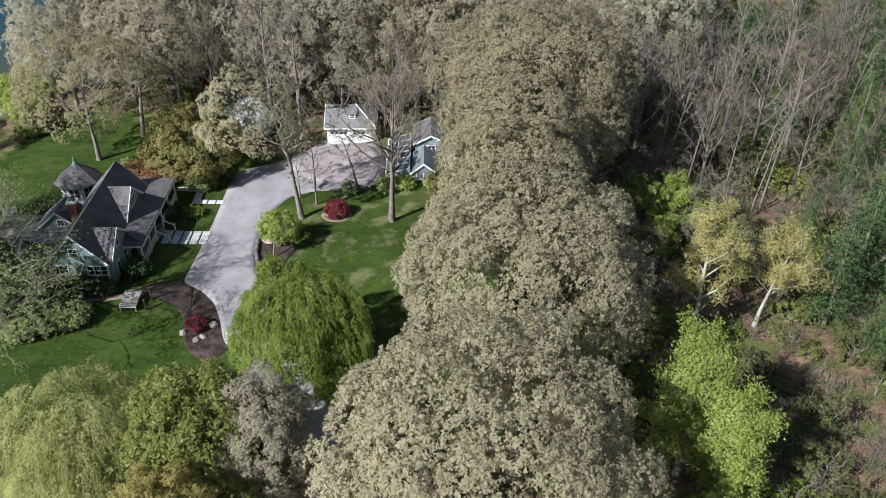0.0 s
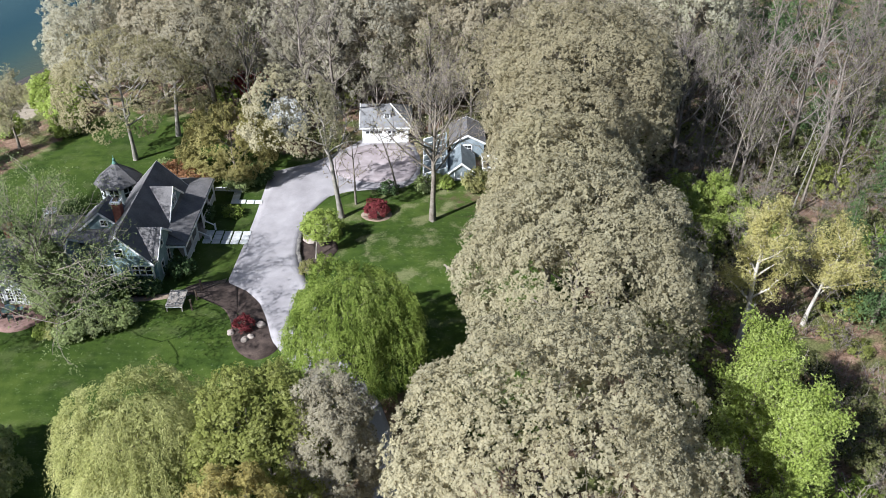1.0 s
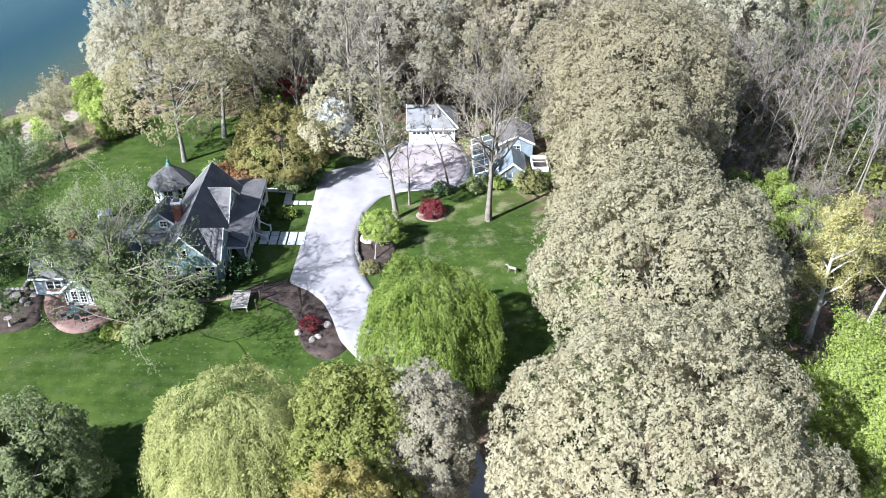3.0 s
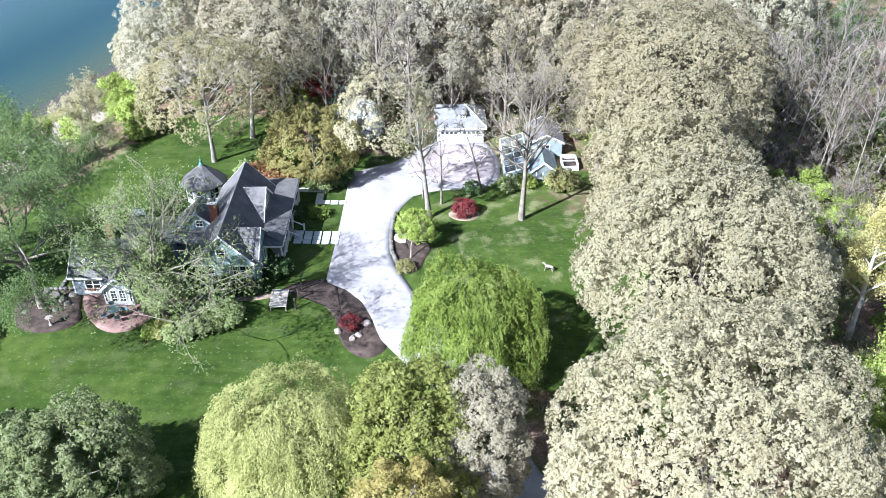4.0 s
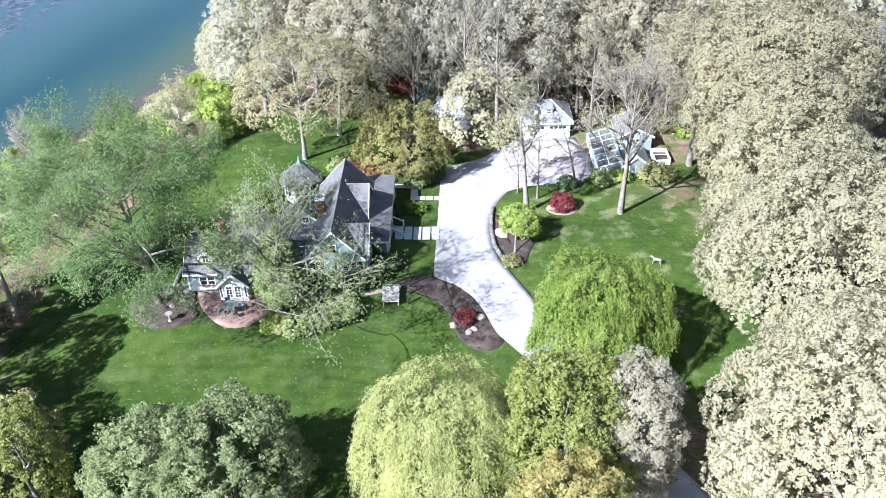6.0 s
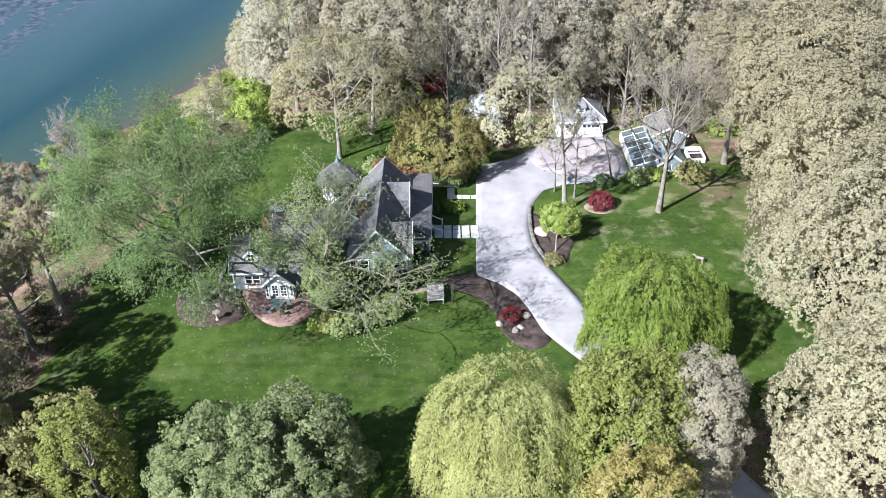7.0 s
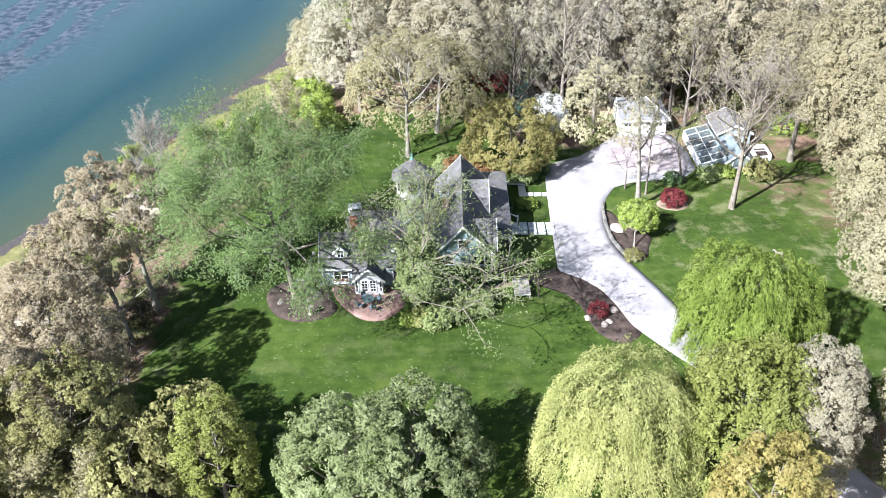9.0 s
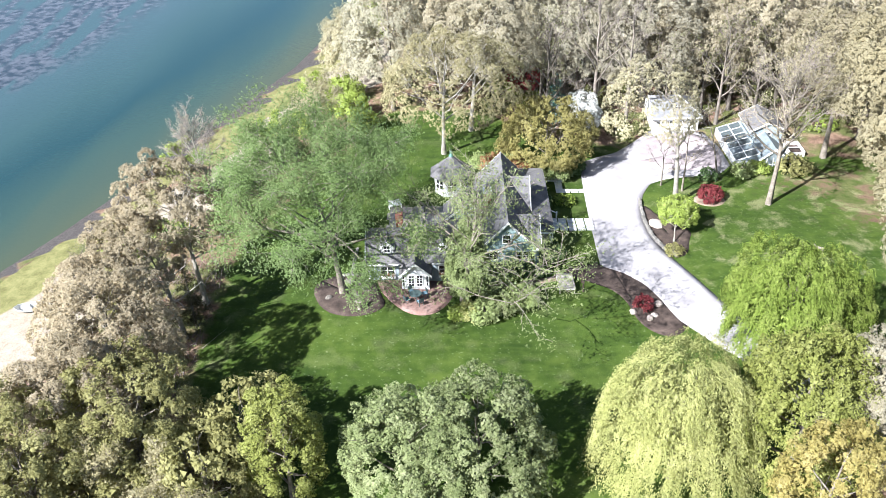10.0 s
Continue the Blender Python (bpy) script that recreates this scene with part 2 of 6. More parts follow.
def branches(height, spread, trunk_r, clear=0.35, limbs=9, subs=5, twigs=6, rise=0.55, lean=(0, 0), droop=0.0, twist=0.12, inner=0.0):
    """A trunk with limbs, branches and twigs: segments by thickness, and the twigs' ends."""
    seg, fine, tips = [], [], []
    n = 7
    top = height * 0.86
    pts = [np.array([lean[0] * t ** 1.3 + rng.normal() * twist * t, lean[1] * t ** 1.3 + rng.normal() * twist * t, top * t])
           for t in np.linspace(0, 1, n)]
    rad = [trunk_r * (1.25 if i == 0 else 1.0) * (1 - 0.85 * (i / (n - 1))) for i in range(n)]
    for i in range(n - 1):
        seg.append((pts[i], pts[i + 1], rad[i], rad[i + 1]))
    for k in range(limbs):
        f = clear + (0.97 - clear) * (k + rng.random() * 0.7) / limbs
        i = min(int(f * (n - 1)), n - 2)
        u = f * (n - 1) - i
        p = pts[i] * (1 - u) + pts[i + 1] * u
        r = (rad[i] * (1 - u) + rad[i + 1] * u) * 0.55
        az = k * 2.4 + rng.random() * 0.8
        reach = spread * (0.75 + 0.4 * rng.random()) * (1 - 0.55 * max(0, f - 0.55) / 0.45)
        up = rise + 0.5 * (f - clear) + rng.normal() * 0.08
        d = np.array([math.cos(az), math.sin(az), up])
        d /= np.linalg.norm(d)
        m = 4
        q = p
        prev = r
        nodes_ = []
        for j in range(m):
            d = d + rng.normal(size=3) * 0.16 + np.array([0, 0, 0.07 - droop * j / m])
            d /= np.linalg.norm(d)
            e = q + d * reach / m * 1.15
            nr = r * (1 - 0.8 * (j + 1) / m) + 0.012
            seg.append((q, e, prev, nr))
            q, prev = e, nr
            nodes_.append((q, d.copy(), nr))
        for s_ in range(subs):
            q0, d0, r0 = nodes_[min(m - 1, int(m * (inner + (1 - inner) * (s_ + 0.6) / subs)))]
            d1 = d0 + rng.normal(size=3) * 0.6
            d1 /= np.linalg.norm(d1)
            l1 = spread * (0.22 + 0.2 * rng.random())
            mid = q0 + d1 * l1 * 0.5
            d2 = d1 + rng.normal(size=3) * 0.3 + np.array([0, 0, 0.15 - droop])
            d2 /= np.linalg.norm(d2)
            end = mid + d2 * l1 * 0.5
            seg.append((q0, mid, max(r0 * 0.6, 0.02), max(r0 * 0.4, 0.016)))
            seg.append((mid, end, max(r0 * 0.4, 0.016), 0.012))
            for t_ in range(twigs):
                a = q0 + (mid - q0) * rng.random() if t_ % 3 == 0 else mid + (end - mid) * rng.random()
                d3 = d2 + rng.normal(size=3) * 0.7 + np.array([0, 0, 0.1 - droop])
                d3 /= np.linalg.norm(d3)
                e = a + d3 * spread * (0.10 + 0.12 * rng.random())
                fine.append((a, e, 0.016, 0.006))
                tips.append(e)
                tips.append((a + e) / 2)
    return seg, fine, np.array(tips)


def seg_mesh(name, seg, sides=5):
    a = [np.array([s[i] for s in seg]) for i in range(4)]
    v, q = tubes(*a, sides=sides)
    me = mesh_from(name, v, None, q)
    me.polygons.foreach_set("use_smooth", np.ones(len(me.polygons), bool))
    return me


def twig_mesh(name, fine):
    """Three-sided pointed twigs."""
    a = [np.array([s[i] for s in fine]) for i in range(3)]
    v, q = tubes(a[0], a[1], a[2], a[2] * 0.05, 3)
    k = len(fine)
    v = v.reshape(k, 6, 3)[:, :4].reshape(-1, 3)
    i = np.arange(3)
    t = (np.arange(k)[:, None, None] * 4 + np.stack([i, (i + 1) % 3, np.full(3, 3)], 1)[None]).reshape(-1, 3)
    return mesh_from(name, v, t)


def lobes_crown(radius, low, top, count, lobe, tufts, size, per=5, centre=(0, 0), gaps=0.0, catkins=False):
    """Leaf blades in tufts over many rounded lobes that fill an uneven dome."""
    zc = low + (top - low) * 0.42
    i = np.arange(count) + 0.5
    cz = 1 - (1.35 if catkins else 1.55) * i / count
    az = i * 2.39996 + rng.random(count) * 0.6
    rr = np.sqrt(np.maximum(0, 1 - cz ** 2)) ** 0.8
    d = np.stack([rr * np.cos(az), rr * np.sin(az), cz], 1)
    k = 0.80 + 0.22 * rng.random(count)
    ext = np.where(cz > 0, top - zc, zc - low) - lobe * 0.4
    c = np.stack([d[:, 0] * radius * k, d[:, 1] * radius * k, zc + d[:, 2] * ext * k], 1)
    c[:, :2] += np.array(centre)
    lr = lobe * (0.7 + 0.6 * rng.random(count))
    if gaps:
        keep = rng.random(count) > gaps
        c, lr, d = c[keep], lr[keep], d[keep]
    tufts = int(tufts * 0.5)
    m = rng.integers(0, len(c), tufts)
    n = unit(rng.normal(size=(tufts, 3)) + d[m] * 0.9 + np.array([0, 0, 0.25]))
    deep = 0.16 if catkins else 0.26
    p = c[m] + n * (lr[m] * (1.04 - deep * rng.random(tufts) ** 1.5))[:, None]
    if catkins:
        v, f = catkin_blades(p, n, size, shell=0 if gaps > 0.15 else 6)
    else:
        v, f = bead_blades(p, n, size * 1.15, per * 2)
        v2, f2 = shell_blades(p, n, size * 1.7, 2)
        v, f = np.concatenate([v, v2]), np.concatenate([f, f2 + len(v)])
    if gaps > 0.15 or lobe < 0.34:
        return v, f
    # larger leaves deep inside each lobe keep the crown from being seen through
    m = np.repeat(np.arange(len(c)), 46)
    inner = c[m] * np.array([0.92, 0.92, 1]) + np.array([0, 0, -0.3]) * lr[m][:, None] + unit(rng.normal(size=(len(m), 3))) * (lr[m] * 0.5 * rng.random(len(m)) ** 0.4)[:, None]
    v2, f2 = blades(inner, unit(rng.normal(size=inner.shape)), np.minimum(lr[m] * 0.4, 0.36), np.minimum(lr[m] * 0.36, 0.3))
    return np.concatenate([v, v2]), np.concatenate([f, f2 + len(v)])


def bead_blades(p, n, bead, per):
    """Small round clusters at p: per leaves that lie on each cluster's outer side."""
    k = len(p) * per
    b = (bead * (0.65 + 0.7 * rng.random(len(p))))[:, None]
    u = unit(np.repeat(n, per, 0) * 0.5 + rng.normal(size=(k, 3)))
    pp = np.repeat(p, per, 0) + u * np.repeat(b, per, 0) * (0.8 + 0.4 * rng.random((k, 1)))
    nn = unit(u + rng.normal(size=(k, 3)) * 0.4)
    d = unit(np.cross(nn, rng.normal(size=(k, 3))))
    s = np.repeat(b, per, 0) * (0.55 + 0.35 * rng.random((k, 1)))
    w = np.cross(nn, d) * s * 0.45
    q = pp - d * s * 0.45
    verts = np.stack([q - w, q + w, pp + d * s * 0.55], 1).reshape(-1, 3)
    return verts, np.arange(k)[:, None] * 3 + np.arange(3)


OCTA = np.array([(0, 2, 4), (2, 1, 4), (1, 3, 4), (3, 0, 4), (2, 0, 5), (1, 2, 5), (3, 1, 5), (0, 3, 5)])


def shell_blades(p, n, size, per):
    """Leaves that lie along the crown's skin, just under the points p, and close most of its gaps."""
    k = len(p) * per
    nn = unit(np.repeat(n, per, 0) + rng.normal(size=(k, 3)) * 0.35)
    d = unit(np.cross(nn, rng.normal(size=(k, 3))))
    e = np.cross(nn, d)
    s = size * (0.7 + 0.6 * rng.random((k, 1)))
    c = np.repeat(p, per, 0) - nn * size * (0.25 + 0.45 * rng.random((k, 1))) + (d * rng.normal(size=(k, 1)) + e * rng.normal(size=(k, 1))) * size * 0.7
    verts = np.stack([c - d * s * 0.4 - e * s * 0.45, c - d * s * 0.4 + e * s * 0.45, c + d * s * 0.6], 1).reshape(-1, 3)
    return verts, np.arange(k)[:, None] * 3 + np.arange(3)


def catkin_blades(p, n, bead, fringe=8, shell=6):
    """Round catkin clusters at p, each a turned, uneven bead with a fringe of small leaves."""
    k = len(p)
    b = bead * (0.42 + 0.45 * rng.random((k, 1)))
    a1 = unit(rng.normal(size=(k, 3)))
    a2 = unit(np.cross(a1, rng.normal(size=(k, 3))))
    a3 = np.cross(a1, a2)
    arms = np.stack([a1, -a1, a2, -a2, a3, -a3], 1) * (b[:, None] * (0.7 + 0.5 * rng.random((k, 6, 1))))
    v1 = (p[:, None] + arms).reshape(-1, 3)
    f1 = (np.arange(k)[:, None, None] * 6 + OCTA[None]).reshape(-1, 3)
    v2, f2 = bead_blades(p, n, bead * 1.05, fringe)
    if not shell:
        return np.concatenate([v1, v2]), np.concatenate([f1, f2 + len(v1)])
    v3, f3 = shell_blades(p, n, bead * 1.45, shell)
    return np.concatenate([v1, v2, v3]), np.concatenate([f1, f2 + len(v1), f3 + len(v1) + len(v2)])


def tuft_blades(p, n, size, per, tight=0.55, wide=0.85):
    """per blades round every point p, splayed about n."""
    k = len(p)
    pp = np.repeat(p, per, 0) + rng.normal(size=(k * per, 3)) * size * 0.45
    dd = unit(np.repeat(n, per, 0) * tight + rng.normal(size=(k * per, 3)))
    s = size * (0.7 + 0.6 * rng.random(k * per))
    return blades(pp, dd, s, s * wide)


def weeping_crown(radius, top, low, sprays, size, hang=1.3, sides=1.0, strands=9, steps=8):
    """Overlapping sprays over an uneven dome, each a fan of strands that arch out and hang, set with narrow leaves."""
    prof_r = np.array([0.0, 0.35, 0.62, 0.84, 0.97, 1.0, 0.97]) * radius
    prof_z = low + (top - low) * np.array([1.0, 0.985, 0.93, 0.80, 0.58, 0.36, 0.12 if sides > 0.5 else 0.3])
    dr = np.hypot(np.diff(prof_r), np.diff(prof_z)) * (prof_r[1:] + prof_r[:-1])
    cum = np.concatenate([[0], np.cumsum(dr)]) / dr.sum()
    k = np.arange(sprays)
    f = (k + rng.random(sprays)) / sprays
    a = k * 2.39996 + rng.normal(size=sprays) * 0.15
    r, z = np.interp(f, cum, prof_r), np.interp(f, cum, prof_z)
    ph = rng.random(4) * 6.28
    swell = 1 + 0.09 * np.sin(3 * a + ph[0]) + 0.06 * np.sin(5 * a + 2.5 * f + ph[1]) + 0.06 * np.sin(8 * a + 6 * f + ph[2])
    sink = 1 - 0.10 * (0.5 + 0.5 * np.sin(4 * a + 9 * f + ph[3])) * rng.random(sprays)
    r, z = r * swell * sink * (0.93 + 0.1 * rng.random(sprays)), z * (1 - 0.07 * rng.random(sprays)) * (0.6 + 0.4 * swell)
    m = sprays * strands
    ai = np.repeat(a, strands) + rng.normal(size=m) * 0.42
    long = hang * np.repeat(0.65 + 0.7 * rng.random(sprays), strands) * (0.55 + 0.6 * rng.random(m))
    out = np.stack([np.cos(ai), np.sin(ai), np.zeros(m)], 1)
    tilt = np.repeat(np.clip(1.15 - 0.55 * r / radius, 0.5, 1.2), strands)
    base = np.stack([np.repeat(r * np.cos(a), strands), np.repeat(r * np.sin(a), strands), np.repeat(z, strands)], 1) + rng.normal(size=(m, 3)) * 0.12
    u = np.linspace(0.08, 1, steps)[None, :, None]
    way = out[:, None] * (long * tilt * 0.62)[:, None, None] * u ** 0.75
    drop_ = (long * 0.85)[:, None, None] * (u ** 1.7) - 0.16 * np.sin(np.pi * u)
    p = base[:, None] + way - drop_ * np.array([0, 0, 1.0])
    p[..., 2] = np.maximum(p[..., 2], low * 0.5)
    d = np.gradient(p, axis=1)
    p, d = p.reshape(-1, 3), unit(d.reshape(-1, 3))
    p, d = np.repeat(p, 2, 0), unit(np.repeat(d, 2, 0) + rng.normal(size=(len(p) * 2, 3)) * 0.45)
    p = p + rng.normal(size=p.shape) * 0.05
    w = size * (0.7 + 0.6 * rng.random(len(p)))
    v, q = blades(p, d, w, w * 0.36)
    # shaded leaves inside
    n = sprays * 12
    rr, aa = radius * 0.86 * np.sqrt(rng.random(n)), rng.random(n) * 6.283
    zz = low + (np.interp(rr, prof_r[:6], prof_z[:6]) - low) * (0.3 + 0.45 * rng.random(n))
    v2, q2 = blades(np.stack([rr * np.cos(aa), rr * np.sin(aa), zz], 1), unit(rng.normal(size=(n, 3)) + np.array([0, 0, -1.0])), 0.4, 0.22)
    return np.concatenate([v, v2]), np.concatenate([q, q2 + len(v)])


def conifer_crown(height, radius, layers, size, low=0.12, per=4):
    ps, ns = [], []
    for k in range(layers):
        f = low + (0.98 - low) * k / layers
        r = radius * (1 - f) ** 0.8 + 0.15
        for b_ in range(max(5, int(11 * (1 - f)) + 3)):
            az = rng.random() * 2 * np.pi
            l = r * (0.7 + 0.45 * rng.random())
            n = max(4, int(l / (size * 0.7)))
            t = np.linspace(0.15, 1, n)
            z = height * f + l * (0.22 * t - 0.40 * t ** 2) + rng.normal() * 0.25
            w = rng.normal(size=n) * 0.10 * l * t
            ps.append(np.stack([l * t * math.cos(az) - w * math.sin(az), l * t * math.sin(az) + w * math.cos(az), z], 1))
            ns.append(np.tile([math.cos(az), math.sin(az), -0.05], (n, 1)))
    return tuft_blades(np.concatenate(ps), unit(np.concatenate(ns)), size, per, 0.9, 0.4)


def tree(name, x, y, height, radius, leafkind, form="dome", label="", trunk_r=None, dens=1.0, size=0.20, clear=0.35, lean=(0, 0),
         bark=None, rz=0.0, group="", lobe=None, off=(0, 0), low=None, limbs=9, category="tree", gaps=0.0, twigs=8, rise=0.55, droop=0.0,
         count=None, puff=0.075, hang=1.3, sides=1.0, inner=0.0):
    e = thing(name, x, y, H(x, y) - 0.05, rz, label, category, group)
    trunk_r = trunk_r or 0.016 * height + 0.05
    bark = bark or BARK
    if form == "dome":
        seg, fine, tips = branches(height * 0.93, radius * 0.82, trunk_r, clear, limbs, 4, 0, lean=lean)
        part_mesh("trunk", seg_mesh("trunk", seg), bark, e)
        area = radius * (radius + height * 0.5)
        v, q = lobes_crown(radius, height * (clear - 0.08) if low is None else low, height, count or int(34 + area * 0.42), lobe or radius * 0.26,
                           int(area * 52 * dens), size, 6, (lean[0] + off[0], lean[1] + off[1]), gaps, leafkind in CATKINS)
        part_mesh("crown", leaf_mesh("crown", v, q), LEAF[leafkind], e)
    elif form == "airy":
        seg, fine, tips = branches(height, radius, trunk_r, clear, limbs, 6, 7, rise=rise, lean=lean, droop=droop, inner=inner)
        part_mesh("trunk", seg_mesh("trunk", seg), bark, e)
        tagged(part_mesh("twig_spray", twig_mesh("twig_spray", fine), TWIG, e), kind="stuff")
        p = np.repeat(tips, max(1, int(5 * dens)), 0)
        p = p + rng.normal(size=p.shape) * radius * puff
        n = unit(rng.normal(size=p.shape) + np.array([0, 0, 0.5]))
        v, q = tuft_blades(p, n, size, 4, 0.8)
        part_mesh("crown", leaf_mesh("crown", v, q), LEAF[leafkind], e)
    elif form == "bare":
        seg, fine, tips = branches(height, radius, trunk_r, clear, limbs, 5, twigs, rise=rise, lean=lean)
        part_mesh("trunk", seg_mesh("trunk", seg, 3 if height < 8 else 4), bark, e)
        tagged(part_mesh("twig_spray", twig_mesh("twig_spray", fine), TWIG, e), kind="stuff")
        if dens > 0:
            p = tips[rng.random(len(tips)) < dens]
            v, q = tuft_blades(p, unit(rng.normal(size=p.shape)), size, 2)
            part_mesh("crown", leaf_mesh("crown", v, q), LEAF[leafkind], e)
    elif form == "weeping":
        seg, fine, tips = branches(height * 0.78, radius * 0.6, trunk_r, 0.3, limbs, 4, 0, lean=lean)
        part_mesh("trunk", seg_mesh("trunk", seg), bark, e)
        v, q = weeping_crown(radius, height, low or 0.8, int(560 * dens), size, hang, sides)
        part_mesh("crown", leaf_mesh("crown", v, q), LEAF[leafkind], e)
    elif form == "conifer":
        seg = [(np.zeros(3), np.array([0, 0, height * 0.97]), trunk_r, 0.03)]
        part_mesh("trunk", seg_mesh("trunk", seg, 6), bark, e)
        v, q = conifer_crown(height, radius, int(height * 1.7), size)
        part_mesh("crown", leaf_mesh("crown", v, q), LEAF[leafkind], e)
    return e


def shrub(name, x, y, height, radius, leafkind, label, tufts=500, size=0.2, category="shrub", group="", flat=1.0, lobes=24):
    e = thing(name, x, y, H(x, y) - 0.03, rng.random() * 360, label, category, group)
    seg, fine, tips = branches(height * 0.8, radius * 0.6, 0.05, 0.1, 6, 3, 0)
    part_mesh("stem", seg_mesh("stem", seg, 4), BARK, e)
    v, q = lobes_crown(radius, 0.05, height, lobes, radius * 0.33, tufts, size, 4)
    part_mesh("foliage", leaf_mesh("foliage", v, q), LEAF[leafkind], e)
    return e


# ---------------------------------------------------------------- ground, water, drive
def lawn_amount(x, y):
    """1 on mown lawn, 0 in the woods."""
    yard = smooth(-62, -55, x) * (1 - smooth(13, 19, x - 0.12 * (y - 95))) * smooth(66, 70, y) * (1 - smooth(117, 122, y + 0.15 * (x + 35) - 8 * smooth(24, 31, -x)))
    front = smooth(-52, -46, x) * (1 - smooth(-10, -4, x)) * smooth(52, 60, y) * (1 - smooth(70, 76, y))
    bare = bell(x, y, 8, 105, 8, 4) * 0.2 + bell(x, y, 13, 98, 6, 6) * 0.25 + bell(x, y, 9, 118, 7, 4) + bell(x, y, -2, 70, 4, 4)
    thin = 0.30 * smooth(-15, -11, x) * smooth(80, 84, y)
    return np.clip(np.maximum(yard, front) - bare - thin, 0, 1)


def ground_material():
    m = bpy.data.materials.new("lawn_litter_sand")
    m.use_nodes = True
    nt = m.node_tree
    nodes, link = nt.nodes, nt.links.new
    b = nodes["Principled BSDF"]
    b.inputs["Roughness"].default_value, b.inputs["Specular IOR Level"].default_value = 0.95, 0.15
    tc = nodes.new("ShaderNodeTexCoord")

    def noise_(scale, detail=4.0, stretch=None):
        n = nodes.new("ShaderNodeTexNoise")
        n.inputs["Scale"].default_value, n.inputs["Detail"].default_value = scale, detail
        if stretch:
            mp = nodes.new("ShaderNodeMapping")
            mp.inputs["Scale"].default_value = stretch
            link(tc.outputs["Object"], mp.inputs["Vector"])
            link(mp.outputs[0], n.inputs["Vector"])
        else:
            link(tc.outputs["Object"], n.inputs["Vector"])
        return n.outputs[0]

    def ramp(src, *stops):
        r = nodes.new("ShaderNodeValToRGB")
        el = r.color_ramp.elements
        while len(el) < len(stops):
            el.new(0.5)
        for e, (p, c) in zip(el, stops):
            e.position, e.color = p, (*c, 1)
        link(src, r.inputs[0])
        return r.outputs[0]

    def mixc(f, a, c):
        n = nodes.new("ShaderNodeMix")
        n.data_type = "RGBA"
        link(f, n.inputs[0])
        link(a, n.inputs[6])
        link(c, n.inputs[7])
        return n.outputs[2]

    def math_(op, a, c, clamp=False):
        n = nodes.new("ShaderNodeMath")
        n.operation, n.use_clamp = op, clamp
        for s, v in zip(n.inputs, (a, c)):
            if isinstance(v, (int, float)):
                s.default_value = v
            else:
                link(v, s)
        return n.outputs[0]

    zone = nodes.new("ShaderNodeVertexColor")
    zone.layer_name = "zone"
    sep = nodes.new("ShaderNodeSeparateColor")
    link(zone.outputs[0], sep.inputs[0])
    big, mid, fine = noise_(0.12), noise_(0.9), noise_(7.0, 3)
    mow = noise_(1.0, 2, (0.10, 1.3, 1))
    grass = ramp(math_("ADD", math_("MULTIPLY", mid, 0.45), math_("MULTIPLY", big, 0.55)),
                 (0.36, (0.018, 0.036, 0.005)), (0.5, (0.033, 0.058, 0.008)), (0.64, (0.060, 0.088, 0.015)))
    grass = mixc(math_("MULTIPLY", ramp(mow, (0.42, (0, 0, 0)), (0.62, (1, 1, 1))), 0.30), grass, ramp(fine, (0.3, (0.041, 0.071, 0.010)), (0.7, (0.066, 0.098, 0.018))))
    worn = ramp(math_("ADD", math_("MULTIPLY", noise_(0.42, 7), 0.82), math_("MULTIPLY", fine, 0.18)), (0.52, (0, 0, 0)), (0.63, (1, 1, 1)))
    grass = mixc(math_("MULTIPLY", worn, math_("MULTIPLY", math_("SUBTRACT", 1.08, sep.outputs[0], True), 1.3), True), grass, ramp(fine, (0.3, (0.15, 0.15, 0.07)), (0.7, (0.26, 0.245, 0.14))))
    clover = ramp(noise_(3.2, 5), (0.62, (0, 0, 0)), (0.70, (1, 1, 1)))
    grass = mixc(math_("MULTIPLY", clover, 0.28), grass, ramp(fine, (0.35, (0.14, 0.20, 0.07)), (0.65, (0.28, 0.31, 0.18))))
    litter = ramp(math_("ADD", math_("MULTIPLY", mid, 0.5), math_("MULTIPLY", fine, 0.5)),
                  (0.36, (0.075, 0.050, 0.034)), (0.5, (0.165, 0.105, 0.074)), (0.62, (0.29, 0.20, 0.15)))
    moss = ramp(noise_(0.35, 5), (0.44, (0, 0, 0)), (0.58, (1, 1, 1)))
    litter = mixc(math_("MULTIPLY", moss, 0.8), litter, ramp(fine, (0.3, (0.045, 0.065, 0.015)), (0.7, (0.10, 0.13, 0.035))))
    sand = ramp(math_("ADD", math_("MULTIPLY", mid, 0.4), math_("MULTIPLY", fine, 0.6)), (0.38, (0.20, 0.165, 0.125)), (0.62, (0.34, 0.295, 0.235)))
    marsh = ramp(math_("ADD", math_("MULTIPLY", mid, 0.5), math_("MULTIPLY", fine, 0.5)), (0.38, (0.10, 0.10, 0.035)), (0.62, (0.21, 0.20, 0.085)))
    wrack = ramp(fine, (0.35, (0.030, 0.026, 0.026)), (0.65, (0.095, 0.085, 0.080)))
    edge = math_("SUBTRACT", math_("ADD", math_("MULTIPLY", mid, 0.6), math_("MULTIPLY", fine, 0.4)), 0.5)

    def zonef(out):
        return ramp(math_("ADD", out, edge), (0.42, (0, 0, 0)), (0.58, (1, 1, 1)))

    col = mixc(zonef(sep.outputs[0]), litter, grass)
    col = mixc(zonef(sep.outputs[1]), col, sand)
    col = mixc(zonef(sep.outputs[2]), col, marsh)
    al = math_("MULTIPLY", zone.outputs[1], 1.0)
    col = mixc(zonef(al), col, wrack)
    link(col, b.inputs["Base Color"])
    bp = nodes.new("ShaderNodeBump")
